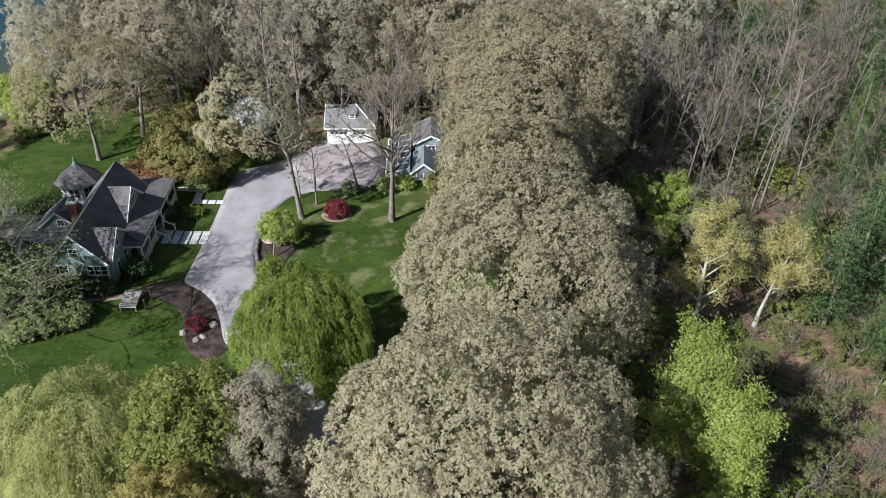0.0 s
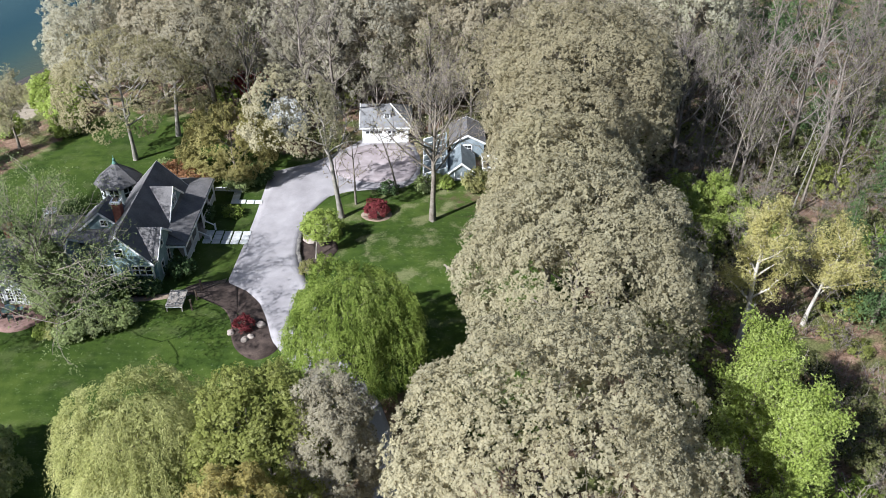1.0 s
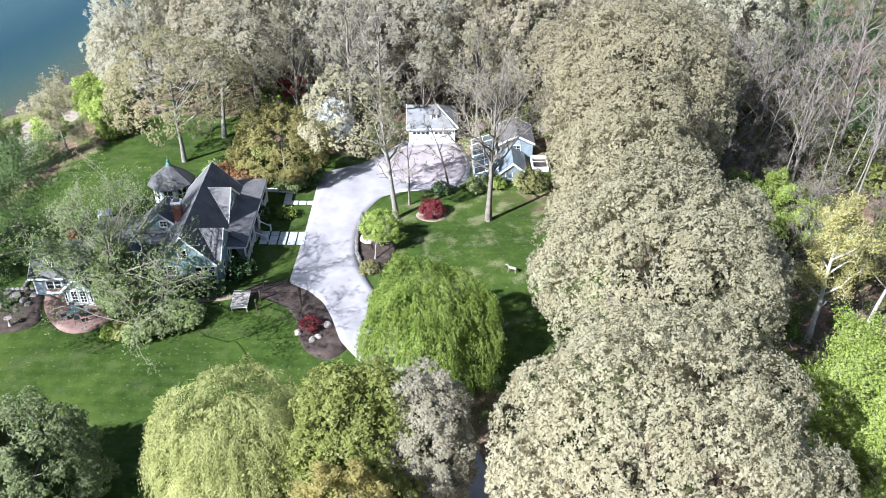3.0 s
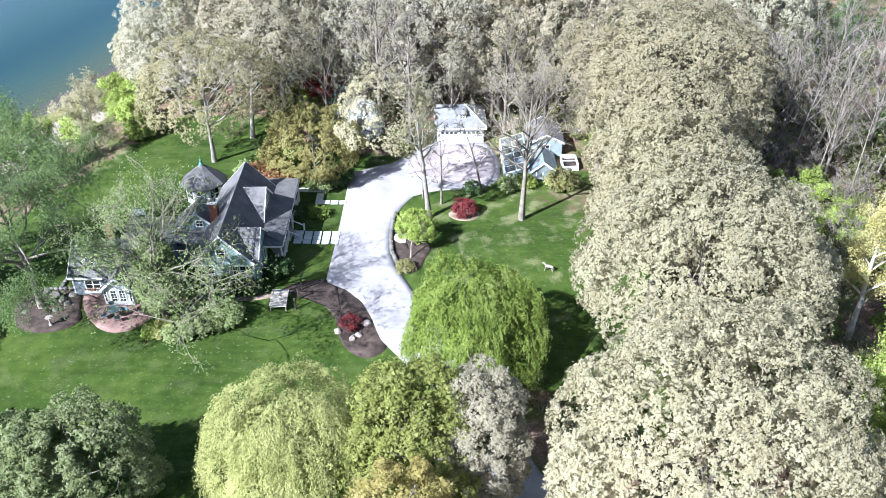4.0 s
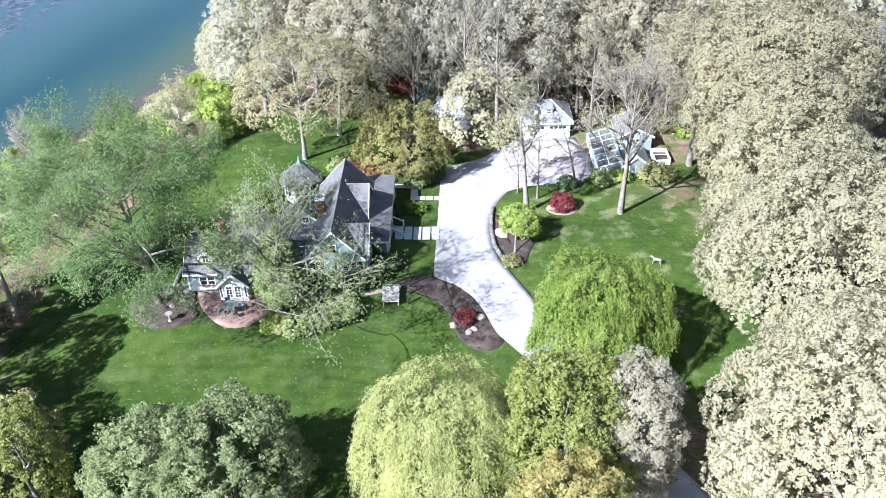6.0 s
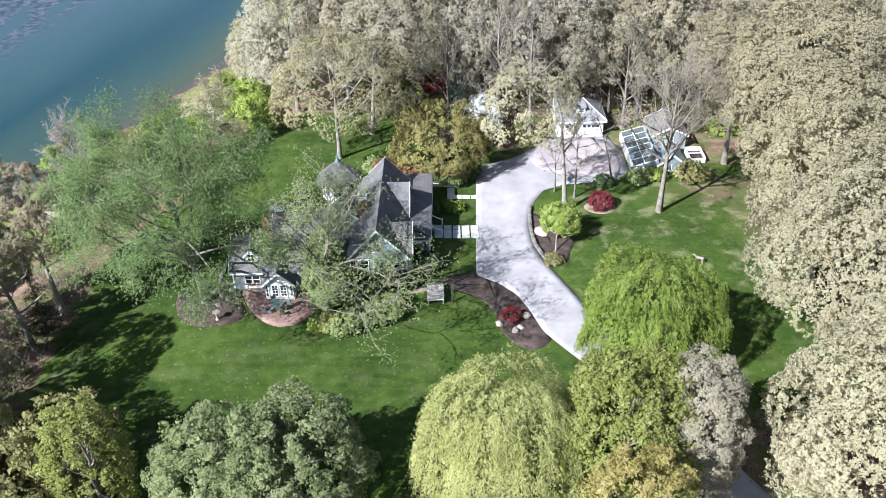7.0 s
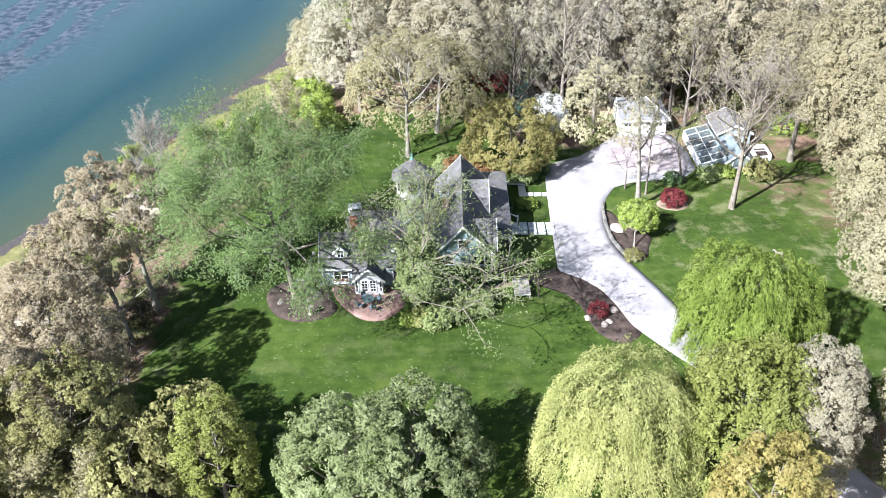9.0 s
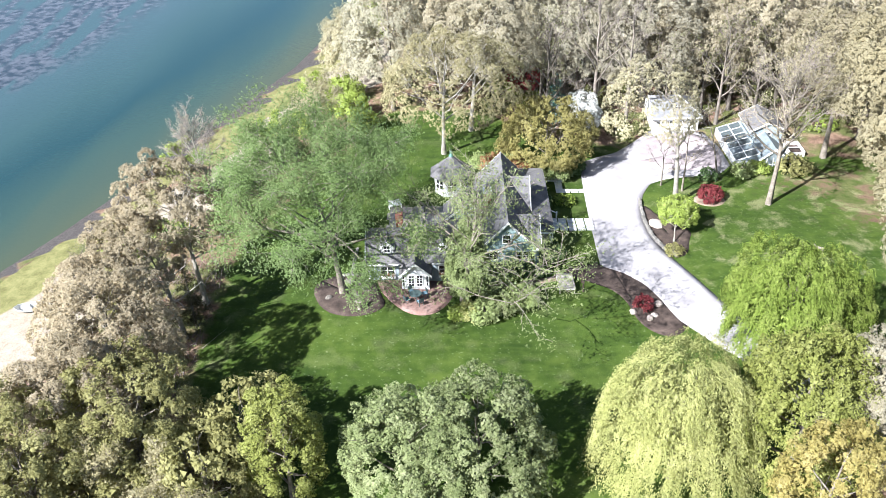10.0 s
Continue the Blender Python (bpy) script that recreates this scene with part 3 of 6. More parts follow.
    bp.inputs["Strength"].default_value, bp.inputs["Distance"].default_value = 0.45, 0.07
    link(math_("ADD", fine, noise_(22.0, 2)), bp.inputs["Height"])
    link(bp.outputs[0], b.inputs["Normal"])
    return m


def build_ground():
    xs = np.unique(np.concatenate([np.linspace(-900, -130, 16), np.linspace(-130, 90, 221), np.linspace(90, 900, 16)]))
    ys = np.unique(np.concatenate([np.linspace(-300, 40, 10), np.linspace(40, 200, 161), np.linspace(200, 1500, 24)]))
    X, Y = np.meshgrid(xs, ys)
    Z = land(X, Y)
    nx, ny = len(xs), len(ys)
    verts = np.stack([X, Y, Z], -1).reshape(-1, 3)
    i = (np.arange(ny - 1)[:, None] * nx + np.arange(nx - 1)).reshape(-1, 1)
    quads = i + np.array([0, 1, nx + 1, nx])
    me = mesh_from("ground", verts, None, quads)
    me.polygons.foreach_set("use_smooth", np.ones(len(me.polygons), bool))
    d = inland(X, Y)
    lawn = lawn_amount(X, Y) * smooth(22, 27, d)
    sand = smooth(6.5, 9, d + 1.2 * np.sin(Y * 0.3)) * (1 - smooth(14, 19, d + 2.5 * np.sin(Y * 0.21)))
    marsh = smooth(1.4, 2.6, d) * (1 - smooth(5.5, 8.5, d + 1.5 * np.sin(Y * 0.4)))
    wob = 1.3 * np.sin(Y * 0.55 + 2 * np.sin(Y * 0.17)) + 0.8 * np.sin(Y * 1.7)
    wrack = 1 - smooth(1.6, 3.6, d + wob)
    at = me.color_attributes.new("zone", "FLOAT_COLOR", "POINT")
    at.data.foreach_set("color", np.stack([lawn, sand, marsh, wrack], -1).astype(np.float32).ravel())
    me.materials.append(ground_material())
    g = new("ground", me)
    return tagged(g, "mown green lawn running out into leaf litter and beach sand", "ground", kind="structure")


build_ground()


def water_material():
    m = bpy.data.materials.new("inlet_water")
    m.use_nodes = True
    nt = m.node_tree
    nodes, link = nt.nodes, nt.links.new
    b = nodes["Principled BSDF"]
    b.inputs["Roughness"].default_value = 0.12
    b.inputs["IOR"].default_value = 1.33
    tc = nodes.new("ShaderNodeTexCoord")
    at = nodes.new("ShaderNodeVertexColor")
    at.layer_name = "depth"
    n = nodes.new("ShaderNodeTexNoise")
    mp = nodes.new("ShaderNodeMapping")
    mp.inputs["Scale"].default_value, mp.inputs["Rotation"].default_value = (0.10, 0.018, 1), (0, 0, radians(-22))
    link(tc.outputs["Object"], mp.inputs["Vector"])
    link(mp.outputs[0], n.inputs["Vector"])
    n.inputs["Scale"].default_value, n.inputs["Detail"].default_value = 1.0, 5
    add = nodes.new("ShaderNodeMath")
    add.operation = "MULTIPLY_ADD"
    link(n.outputs[0], add.inputs[0])
    add.inputs[1].default_value = 0.30
    link(at.outputs[0], add.inputs[2])
    r = nodes.new("ShaderNodeValToRGB")
    el = r.color_ramp.elements
    for p, c in ((0.34, (0.030, 0.055, 0.046)), (0.52, (0.014, 0.040, 0.045)), (0.74, (0.026, 0.056, 0.058))):
        e = el.new(p)
        e.color = (*c, 1)
    el[0].position, el[0].color = 0.16, (0.052, 0.064, 0.040, 1)
    el[4].position, el[4].color = 1.0, (0.036, 0.066, 0.074, 1)
    link(add.outputs[0], r.inputs[0])
    # weed beds far out
    w = nodes.new("ShaderNodeTexNoise")
    w.inputs["Scale"].default_value, w.inputs["Detail"].default_value = 1.0, 9
    wmap = nodes.new("ShaderNodeMapping")
    wmap.inputs["Scale"].default_value, wmap.inputs["Rotation"].default_value = (0.22, 0.06, 1), (0, 0, radians(-22))
    link(tc.outputs["Object"], wmap.inputs["Vector"])
    link(wmap.outputs[0], w.inputs["Vector"])
    wm = nodes.new("ShaderNodeMath")
    wm.operation = "MULTIPLY"
    wr = nodes.new("ShaderNodeValToRGB")
    wr.color_ramp.elements[0].position, wr.color_ramp.elements[1].position = 0.42, 0.50
    link(w.outputs[0], wr.inputs[0])
    link(wr.outputs[0], wm.inputs[0])
    sep = nodes.new("ShaderNodeSeparateColor")
    link(at.outputs[0], sep.inputs[0])
    link(sep.outputs[1], wm.inputs[1])
    mx = nodes.new("ShaderNodeMix")
    mx.data_type = "RGBA"
    link(wm.outputs[0], mx.inputs[0])
    link(r.outputs[0], mx.inputs[6])
    wf = nodes.new("ShaderNodeTexNoise")
    wf.inputs["Scale"].default_value, wf.inputs["Detail"].default_value = 0.7, 6
    link(tc.outputs["Object"], wf.inputs["Vector"])
    wc = nodes.new("ShaderNodeValToRGB")
    wc.color_ramp.elements[0].position, wc.color_ramp.elements[0].color = 0.38, (0.020, 0.030, 0.040, 1)
    wc.color_ramp.elements[1].position, wc.color_ramp.elements[1].color = 0.62, (0.080, 0.088, 0.105, 1)
    link(wf.outputs[0], wc.inputs[0])
    link(wc.outputs[0], mx.inputs[7])
    link(sep.outputs[0], add.inputs[2])
    link(mx.outputs[2], b.inputs["Base Color"])
    rip = nodes.new("ShaderNodeTexNoise")
    rip.inputs["Scale"].default_value, rip.inputs["Detail"].default_value = 1.6, 3
    link(tc.outputs["Object"], rip.inputs["Vector"])
    bp = nodes.new("ShaderNodeBump")
    bp.inputs["Strength"].default_value, bp.inputs["Distance"].default_value = 0.25, 0.1
    link(rip.outputs[0], bp.inputs["Height"])
    link(bp.outputs[0], b.inputs["Normal"])
    return m


def build_water():
    xs = np.unique(np.concatenate([np.linspace(-900, -200, 15), np.linspace(-200, 0, 81)]))
    ys = np.unique(np.concatenate([np.linspace(-300, 40, 12), np.linspace(40, 320, 113), np.linspace(320, 1500, 20)]))
    X, Y = np.meshgrid(xs, ys)
    nx, ny = len(xs), len(ys)
    verts = np.stack([X, Y, np.full_like(X, WATER)], -1).reshape(-1, 3)
    i = (np.arange(ny - 1)[:, None] * nx + np.arange(nx - 1)).reshape(-1, 1)
    me = mesh_from("water", verts, None, i + np.array([0, 1, nx + 1, nx]))
    d = -inland(X, Y)
    depth = np.clip(d / 42, 0, 0.85)
    weed = smooth(33, 42, d) * (1 - smooth(75, 95, d))
    at = me.color_attributes.new("depth", "FLOAT_COLOR", "POINT")
    at.data.foreach_set("color", np.stack([depth, weed, depth * 0, depth * 0 + 1], -1).astype(np.float32).ravel())
    me.materials.append(water_material())
    return tagged(new("water", me), "blue-green tidal inlet with shallow weedy margin", "water", kind="structure")


build_water()


def drape(name, rows, mat, lift, thick=0.12):
    """A slab that follows the land: rows of points, each row the same length."""
    g = np.array(rows, float)
    n, m = g.shape[:2]
    z = land(g[..., 0], g[..., 1]) + lift
    top = np.concatenate([g, z[..., None]], -1).reshape(-1, 3)
    bot = top - np.array([0, 0, thick + lift])
    i = (np.arange(n - 1)[:, None] * m + np.arange(m - 1)).reshape(-1, 1)
    quads = [i + np.array([0, 1, m + 1, m])]
    rim = np.concatenate([np.arange(m), np.arange(1, n) * m + m - 1, np.arange(m - 2, -1, -1) + (n - 1) * m, np.arange(n - 2, 0, -1) * m])
    k = len(top)
    quads.append(np.stack([rim, np.roll(rim, -1), np.roll(rim, -1) + k, rim + k], -1))
    me = mesh_from(name, np.concatenate([top, bot]), None, np.concatenate(quads))
    bm = bmesh.new()
    bm.from_mesh(me)
    bmesh.ops.recalc_face_normals(bm, faces=bm.faces)
    bm.to_mesh(me)
    bm.free()
    me.materials.append(mat)
    return new(name, me)


def resample(pts, n):
    p = np.array(pts, float)
    s = np.concatenate([[0], np.cumsum(np.linalg.norm(np.diff(p, axis=0), axis=1))])
    t = np.linspace(0, s[-1], n)
    return np.stack([np.interp(t, s, p[:, 0]), np.interp(t, s, p[:, 1])], 1)


def rounded(pts, times=2):
    """A closed outline with its corners cut smooth."""
    p = np.array(pts, float)
    for _ in range(times):
        q = np.roll(p, -1, 0)
        p = np.stack([0.75 * p + 0.25 * q, 0.25 * p + 0.75 * q], 1).reshape(-1, 2)
    return p


def blob(name, outline, mat, lift, rings=6, jag=0.0):
    o = rounded(outline)
    if jag:
        o = o + rng.normal(size=o.shape) * jag
    c = o.mean(0)
    rows = [c + (o - c) * k for k in np.linspace(0.02, 1, rings)]
    return drape(name, [np.vstack([r, r[:1]]) for r in rows], mat, lift)


CONCRETE = material("pale_drive", [(0.22, 0.207, 0.215), (0.285, 0.27, 0.279), (0.35, 0.334, 0.343)], 0.5, 14.0, 0.9, 0.35)
MULCH = material("dark_mulch", [(0.025, 0.018, 0.015), (0.052, 0.037, 0.031), (0.09, 0.066, 0.055)], 1.2, 12.0, 0.95, 1.0)
BARE = material("bare_earth", [(0.13, 0.095, 0.07), (0.21, 0.16, 0.12), (0.31, 0.25, 0.195)], 0.8, 8.0, 0.95, 0.6)

drive_pairs = [
    ((6, 44), (10, 46)), ((0.5, 53), (4.5, 55)), ((-3.0, 60), (0.2, 61)), ((-5.3, 64.2), (-2.0, 65)), ((-6.8, 67.5), (-3.2, 69)),
    ((-7.9, 70.8), (-4.3, 72.5)), ((-9.6, 73.7), (-5.8, 75)), ((-12.2, 77.2), (-7.8, 78.6)), ((-14.4, 80.4), (-9.2, 81.6)),
    ((-15.4, 83.6), (-10.4, 84.6)), ((-16.4, 86.0), (-11.5, 87.4)), ((-18.0, 88.0), (-12.4, 89.6)), ((-20.2, 89.6), (-13.3, 92.0)),
    ((-20.1, 93.0), (-13.9, 94.4)), ((-20.0, 96.5), (-14.15, 97.0)), ((-19.9, 100.3), (-14.1, 99.6)), ((-19.8, 103.5), (-13.8, 101.8)),
    ((-19.7, 106.5), (-13.1, 104.1)), ((-19.6, 109.5), (-11.9, 106.4)), ((-19.5, 112.2), (-9.6, 107.4)), ((-17.0, 113.6), (-6.1, 107.7)),
    ((-14.7, 114.7), (-3.2, 108.0)), ((-12.6, 116.8), (-1.5, 110.0)), ((-10.6, 119.0), (-1.4, 115.0)), ((-9.2, 120.6), (-2.4, 119.6))]
nL = np.linspace(0, 1, len(drive_pairs))
dl = np.stack([np.interp(np.linspace(0, 1, 110), nL, [p[0][k] for p in drive_pairs]) for k in (0, 1)], 1)
dr = np.stack([np.interp(np.linspace(0, 1, 110), nL, [p[1][k] for p in drive_pairs]) for k in (0, 1)], 1)
tagged(drape("driveway", [np.stack([a + (b_ - a) * t for t in np.linspace(0, 1, 9)]) for a, b_ in zip(dl, dr)], CONCRETE, 0.05),
       "wide pale grey exposed-aggregate driveway with branch shadows", "driveway", kind="structure")
APRON = material("pink_paver_apron", [(0.22, 0.185, 0.19), (0.29, 0.25, 0.255), (0.36, 0.32, 0.325)], 0.8, 11.0, 0.9, 0.4)
tagged(blob("apron", [(-13.2, 113.6), (-10.6, 110.6), (-6.4, 109.2), (-3.2, 109.2), (-1.9, 111.5), (-1.9, 116.0), (-3.0, 119.2), (-6.0, 119.6), (-9.0, 119.4), (-11.2, 117.4)], APRON, 0.06),
       "pinkish paved apron before the garage", "driveway", kind="structure")
tagged(blob("mulch_bed", [(-20.0, 90.2), (-17.6, 88.6), (-15.8, 86.2), (-14.6, 83.4), (-13.2, 79.6), (-15.2, 77.6), (-17.2, 78.9), (-18.2, 80.8), (-18.6, 83.5),
                          (-20.2, 86.0), (-24.4, 88.0), (-23.5, 89.4)], MULCH, 0.03), "dark brown mulch bed beside the drive", "flower bed", kind="structure")
tagged(blob("mulch_bed", [(-14.1, 98.5), (-14.1, 95.4), (-13.4, 92.6), (-12.2, 90.3), (-10.9, 91.0), (-10.3, 93.5), (-9.6, 95.0), (-10.4, 97.0), (-12.3, 98.8), (-13.2, 101.5), (-13.8, 101.5)],
            MULCH, 0.035), "dark mulch bed on the drive's curved island", "flower bed", kind="structure")
tagged(blob("mulch_bed", [(-49.5, 86.5), (-46.6, 88.5), (-43.3, 88.0), (-42.4, 84.5), (-41.6, 82.8), (-43.0, 81.3), (-45.5, 81.0), (-48.0, 82.3)], MULCH, 0.03),
       "dark mulch bed at the foot of the terrace tree", "flower bed", kind="structure")
tagged(blob("mulch_ring", [(-8.1, 101.9), (-7.2, 100.4), (-5.4, 100.0), (-4.3, 101.2), (-4.8, 102.8), (-6.9, 103.2)], BARE, 0.03), "ring of pale mulch under a red shrub", "flower bed", kind="structure")
BRICK_PAVE = material("red_brick_paving", [(0.13, 0.075, 0.062), (0.20, 0.125, 0.108), (0.28, 0.19, 0.168)], 0.7, 9.0, 0.9, 0.4)
tagged(blob("patio", [(-43.2, 88.5), (-42.5, 85.2), (-41.2, 83.0), (-39.3, 81.2), (-37.2, 81.3), (-35.6, 83.2), (-34.8, 86.5), (-34.8, 89)], BRICK_PAVE, 0.04),
       "rounded patio of worn red brick", "patio", kind="structure")
tagged(drape("path", [[(-35.6, 86.2 - 0.5 + 0.9 * k), (-32, 86.0 + 0.9 * k), (-29, 86.1 + 0.9 * k), (-26, 86.6 + 0.9 * k), (-23.5, 87.4 + 0.9 * k), (-20.4, 89.4 + 0.9 * k)] for k in (0, 0.5, 1)],
             BARE, 0.03), "bare earth path along the house front", "path", kind="structure")


# ---------------------------------------------------------------- buildings
def striped(name, colours, pitch, axis=2, bump=0.6, rough=0.8, scale=1.5, fine=10.0, tall=None):
    """Courses of siding or shingles: a material with fine lines along one axis, and butt joints where tall is given."""
    m = material(name, colours, scale, fine, rough)
    nt = m.node_tree
    nodes, link = nt.nodes, nt.links.new
    b = nodes["Principled BSDF"]
    tc = nodes.new("ShaderNodeTexCoord")
    sep = nodes.new("ShaderNodeSeparateXYZ")
    link(tc.outputs["Object"], sep.inputs[0])
    fr = nodes.new("ShaderNodeMath")
    fr.operation = "MULTIPLY"
    link(sep.outputs[axis], fr.inputs[0])
    fr.inputs[1].default_value = 1 / pitch
    saw = nodes.new("ShaderNodeMath")
    saw.operation = "FRACT"
    link(fr.outputs[0], saw.inputs[0])
    bp = nodes.new("ShaderNodeBump")
    bp.inputs["Strength"].default_value, bp.inputs["Distance"].default_value = bump, 0.03
    link(saw.outputs[0], bp.inputs["Height"])
    link(bp.outputs[0], b.inputs["Normal"])
    return m


SIDING = striped("teal_shingle_siding", [(0.18, 0.26, 0.27), (0.25, 0.345, 0.355), (0.32, 0.41, 0.415)], 0.16)
COTTAGE = striped("blue_grey_clapboard", [(0.20, 0.25, 0.28), (0.26, 0.31, 0.34), (0.32, 0.37, 0.40)], 0.14)
ROOF = striped("grey_asphalt_shingle", [(0.085, 0.081, 0.083), (0.125, 0.12, 0.122), (0.17, 0.163, 0.165)], 0.16, bump=0.4, rough=0.9, scale=0.8, fine=7.0)
ROOF_PALE = striped("pale_weathered_shingle", [(0.14, 0.142, 0.148), (0.19, 0.192, 0.198), (0.24, 0.242, 0.248)], 0.16, bump=0.4, rough=0.9)
WHITE = material("white_paint", [(0.70, 0.70, 0.69), (0.78, 0.78, 0.77)], 2.0, 12.0, 0.5)
WHITE_SIDING = striped("white_clapboard", [(0.56, 0.57, 0.58), (0.66, 0.67, 0.68)], 0.14)
GLASS = material("dark_window_glass", [(0.012, 0.014, 0.016), (0.025, 0.03, 0.034)], 0.6, 3.0, 0.06, spec=0.8)
CHIMNEY_BRICK = material("red_chimney_brick", [(0.20, 0.075, 0.05), (0.28, 0.11, 0.075), (0.36, 0.16, 0.11)], 3.0, 18.0, 0.9, 0.5)
COPPER = material("green_copper", [(0.07, 0.15, 0.13), (0.12, 0.24, 0.20)], 6.0, 20.0, 0.6, metal=0.4)
WOOD_GREY = material("weathered_wood", [(0.22, 0.195, 0.17), (0.31, 0.28, 0.25), (0.40, 0.37, 0.34)], 2.0, 14.0, 0.9, 0.4)
WOOD_DARK = material("dark_stained_wood", [(0.045, 0.034, 0.026), (0.075, 0.056, 0.043)], 2.0, 14.0, 0.85, 0.3)
STONE = material("grey_fieldstone", [(0.10, 0.095, 0.088), (0.165, 0.155, 0.142), (0.24, 0.225, 0.205)], 1.4, 8.0, 0.92, 0.8, obj_random=0.3)
STONE_PALE = material("pale_boulder", [(0.24, 0.20, 0.175), (0.31, 0.265, 0.235), (0.38, 0.335, 0.30)], 1.4, 8.0, 0.92, 0.6, obj_random=0.1)
PAVER = material("pale_bluestone_paver", [(0.40, 0.41, 0.40), (0.49, 0.50, 0.49), (0.57, 0.58, 0.57)], 1.2, 9.0, 0.85, 0.3, obj_random=0.1)
POLY_DARK = material("dim_greenhouse_glazing", [(0.04, 0.05, 0.055), (0.075, 0.09, 0.095), (0.12, 0.14, 0.145)], 0.8, 5.0, 0.45, spec=0.4)
POLY = material("cloudy_greenhouse_glazing", [(0.10, 0.125, 0.14), (0.155, 0.185, 0.20), (0.22, 0.25, 0.265)], 0.8, 5.0, 0.5, spec=0.4)


def box(bm, a, b_):
    """A box from corner a to corner b_."""
    (x0, y0, z0), (x1, y1, z1) = a, b_
    v = [bm.verts.new(p) for p in ((x0, y0, z0), (x1, y0, z0), (x1, y1, z0), (x0, y1, z0), (x0, y0, z1), (x1, y0, z1), (x1, y1, z1), (x0, y1, z1))]
    for f in ((0, 3, 2, 1), (4, 5, 6, 7), (0, 1, 5, 4), (1, 2, 6, 5), (2, 3, 7, 6), (3, 0, 4, 7)):
        bm.faces.new([v[i] for i in f])
    return bm


def boxes(*pairs):
    bm = bmesh.new()
    for a, b_ in pairs:
        box(bm, a, b_)
    return bm


def sheet(points, thick, bm=None):
    """A flat slab: the outline, and the same outline lower by thick."""
    bm = bm or bmesh.new()
    top = [bm.verts.new(p) for p in points]
    bot = [bm.verts.new((p[0], p[1], p[2] - thick)) for p in points]
    bm.faces.new(top)
    bm.faces.new(bot[::-1])
    n = len(points)
    for i in range(n):
        bm.faces.new([top[i], bot[i], bot[(i + 1) % n], top[(i + 1) % n]])
    return bm


def prism(outline, axis, a, b_):
    """An upright outline of (u, z) drawn out along x (axis 0) or y (axis 1) from a to b_."""
    bm = bmesh.new()
    at = (lambda u, z, w: (w, u, z)) if axis == 0 else (lambda u, z, w: (u, w, z))
    p = [bm.verts.new(at(u, z, a)) for u, z in outline]
    q = [bm.verts.new(at(u, z, b_)) for u, z in outline]
    bm.faces.new(p)
    bm.faces.new(q[::-1])
    n = len(p)
    for i in range(n):
        bm.faces.new([p[i], q[i], q[(i + 1) % n], p[(i + 1) % n]])
    return bm


def parts(name, pairs, mat, parent):
    for pair in pairs:
        part(name, boxes(pair), mat, parent)


def window(parent, face, u, z, w, h_, cols=1, rows=2, at=0.0, out=1, lights=1, box_below=False):
    """A white-framed window in the wall that faces along y (face 'y') or x; at: the wall's plane; u, z: the centre."""
    def p(u0, z0, u1, z1, d0, d1):
        d0, d1 = at + out * d0, at + out * d1
        if face == "y":
            return (u0, min(d0, d1), z0), (u1, max(d0, d1), z1)
        return (min(d0, d1), u0, z0), (max(d0, d1), u1, z1)

    u0, u1, z0, z1 = u - w / 2, u + w / 2, z - h_ / 2, z + h_ / 2
    f = 0.09
    bars = [p(u0 - f, z1, u1 + f, z1 + f * 1.3, -0.02, 0.07), p(u0 - f, z0 - f, u1 + f, z0, -0.02, 0.09),
            p(u0 - f, z0, u0, z1, -0.02, 0.07), p(u1, z0, u1 + f, z1, -0.02, 0.07)]
    each = w / lights
    for k in range(1, lights):
        bars.append(p(u0 + each * k - 0.05, z0, u0 + each * k + 0.05, z1, -0.02, 0.06))
    win = part("window", boxes(*bars), WHITE, parent)
    for k in range(lights):
        a = u0 + each * k + (0.05 if k else 0)
        b_ = u0 + each * (k + 1) - (0.05 if k < lights - 1 else 0)
        part("pane", boxes(p(a, z0, b_, z1, -0.015, 0.012)), GLASS, win, "dark reflecting glass")
        m = [p(a, z0 + (z1 - z0) * r / rows - 0.022, b_, z0 + (z1 - z0) * r / rows + 0.022, 0.013, 0.035) for r in range(1, rows)]
        m += [p(a + (b_ - a) * c / cols - 0.018, z0, a + (b_ - a) * c / cols + 0.018, z1, 0.015, 0.033) for c in range(1, cols)]
        if m:
            part("muntin", boxes(*m), WHITE, win)
    return win


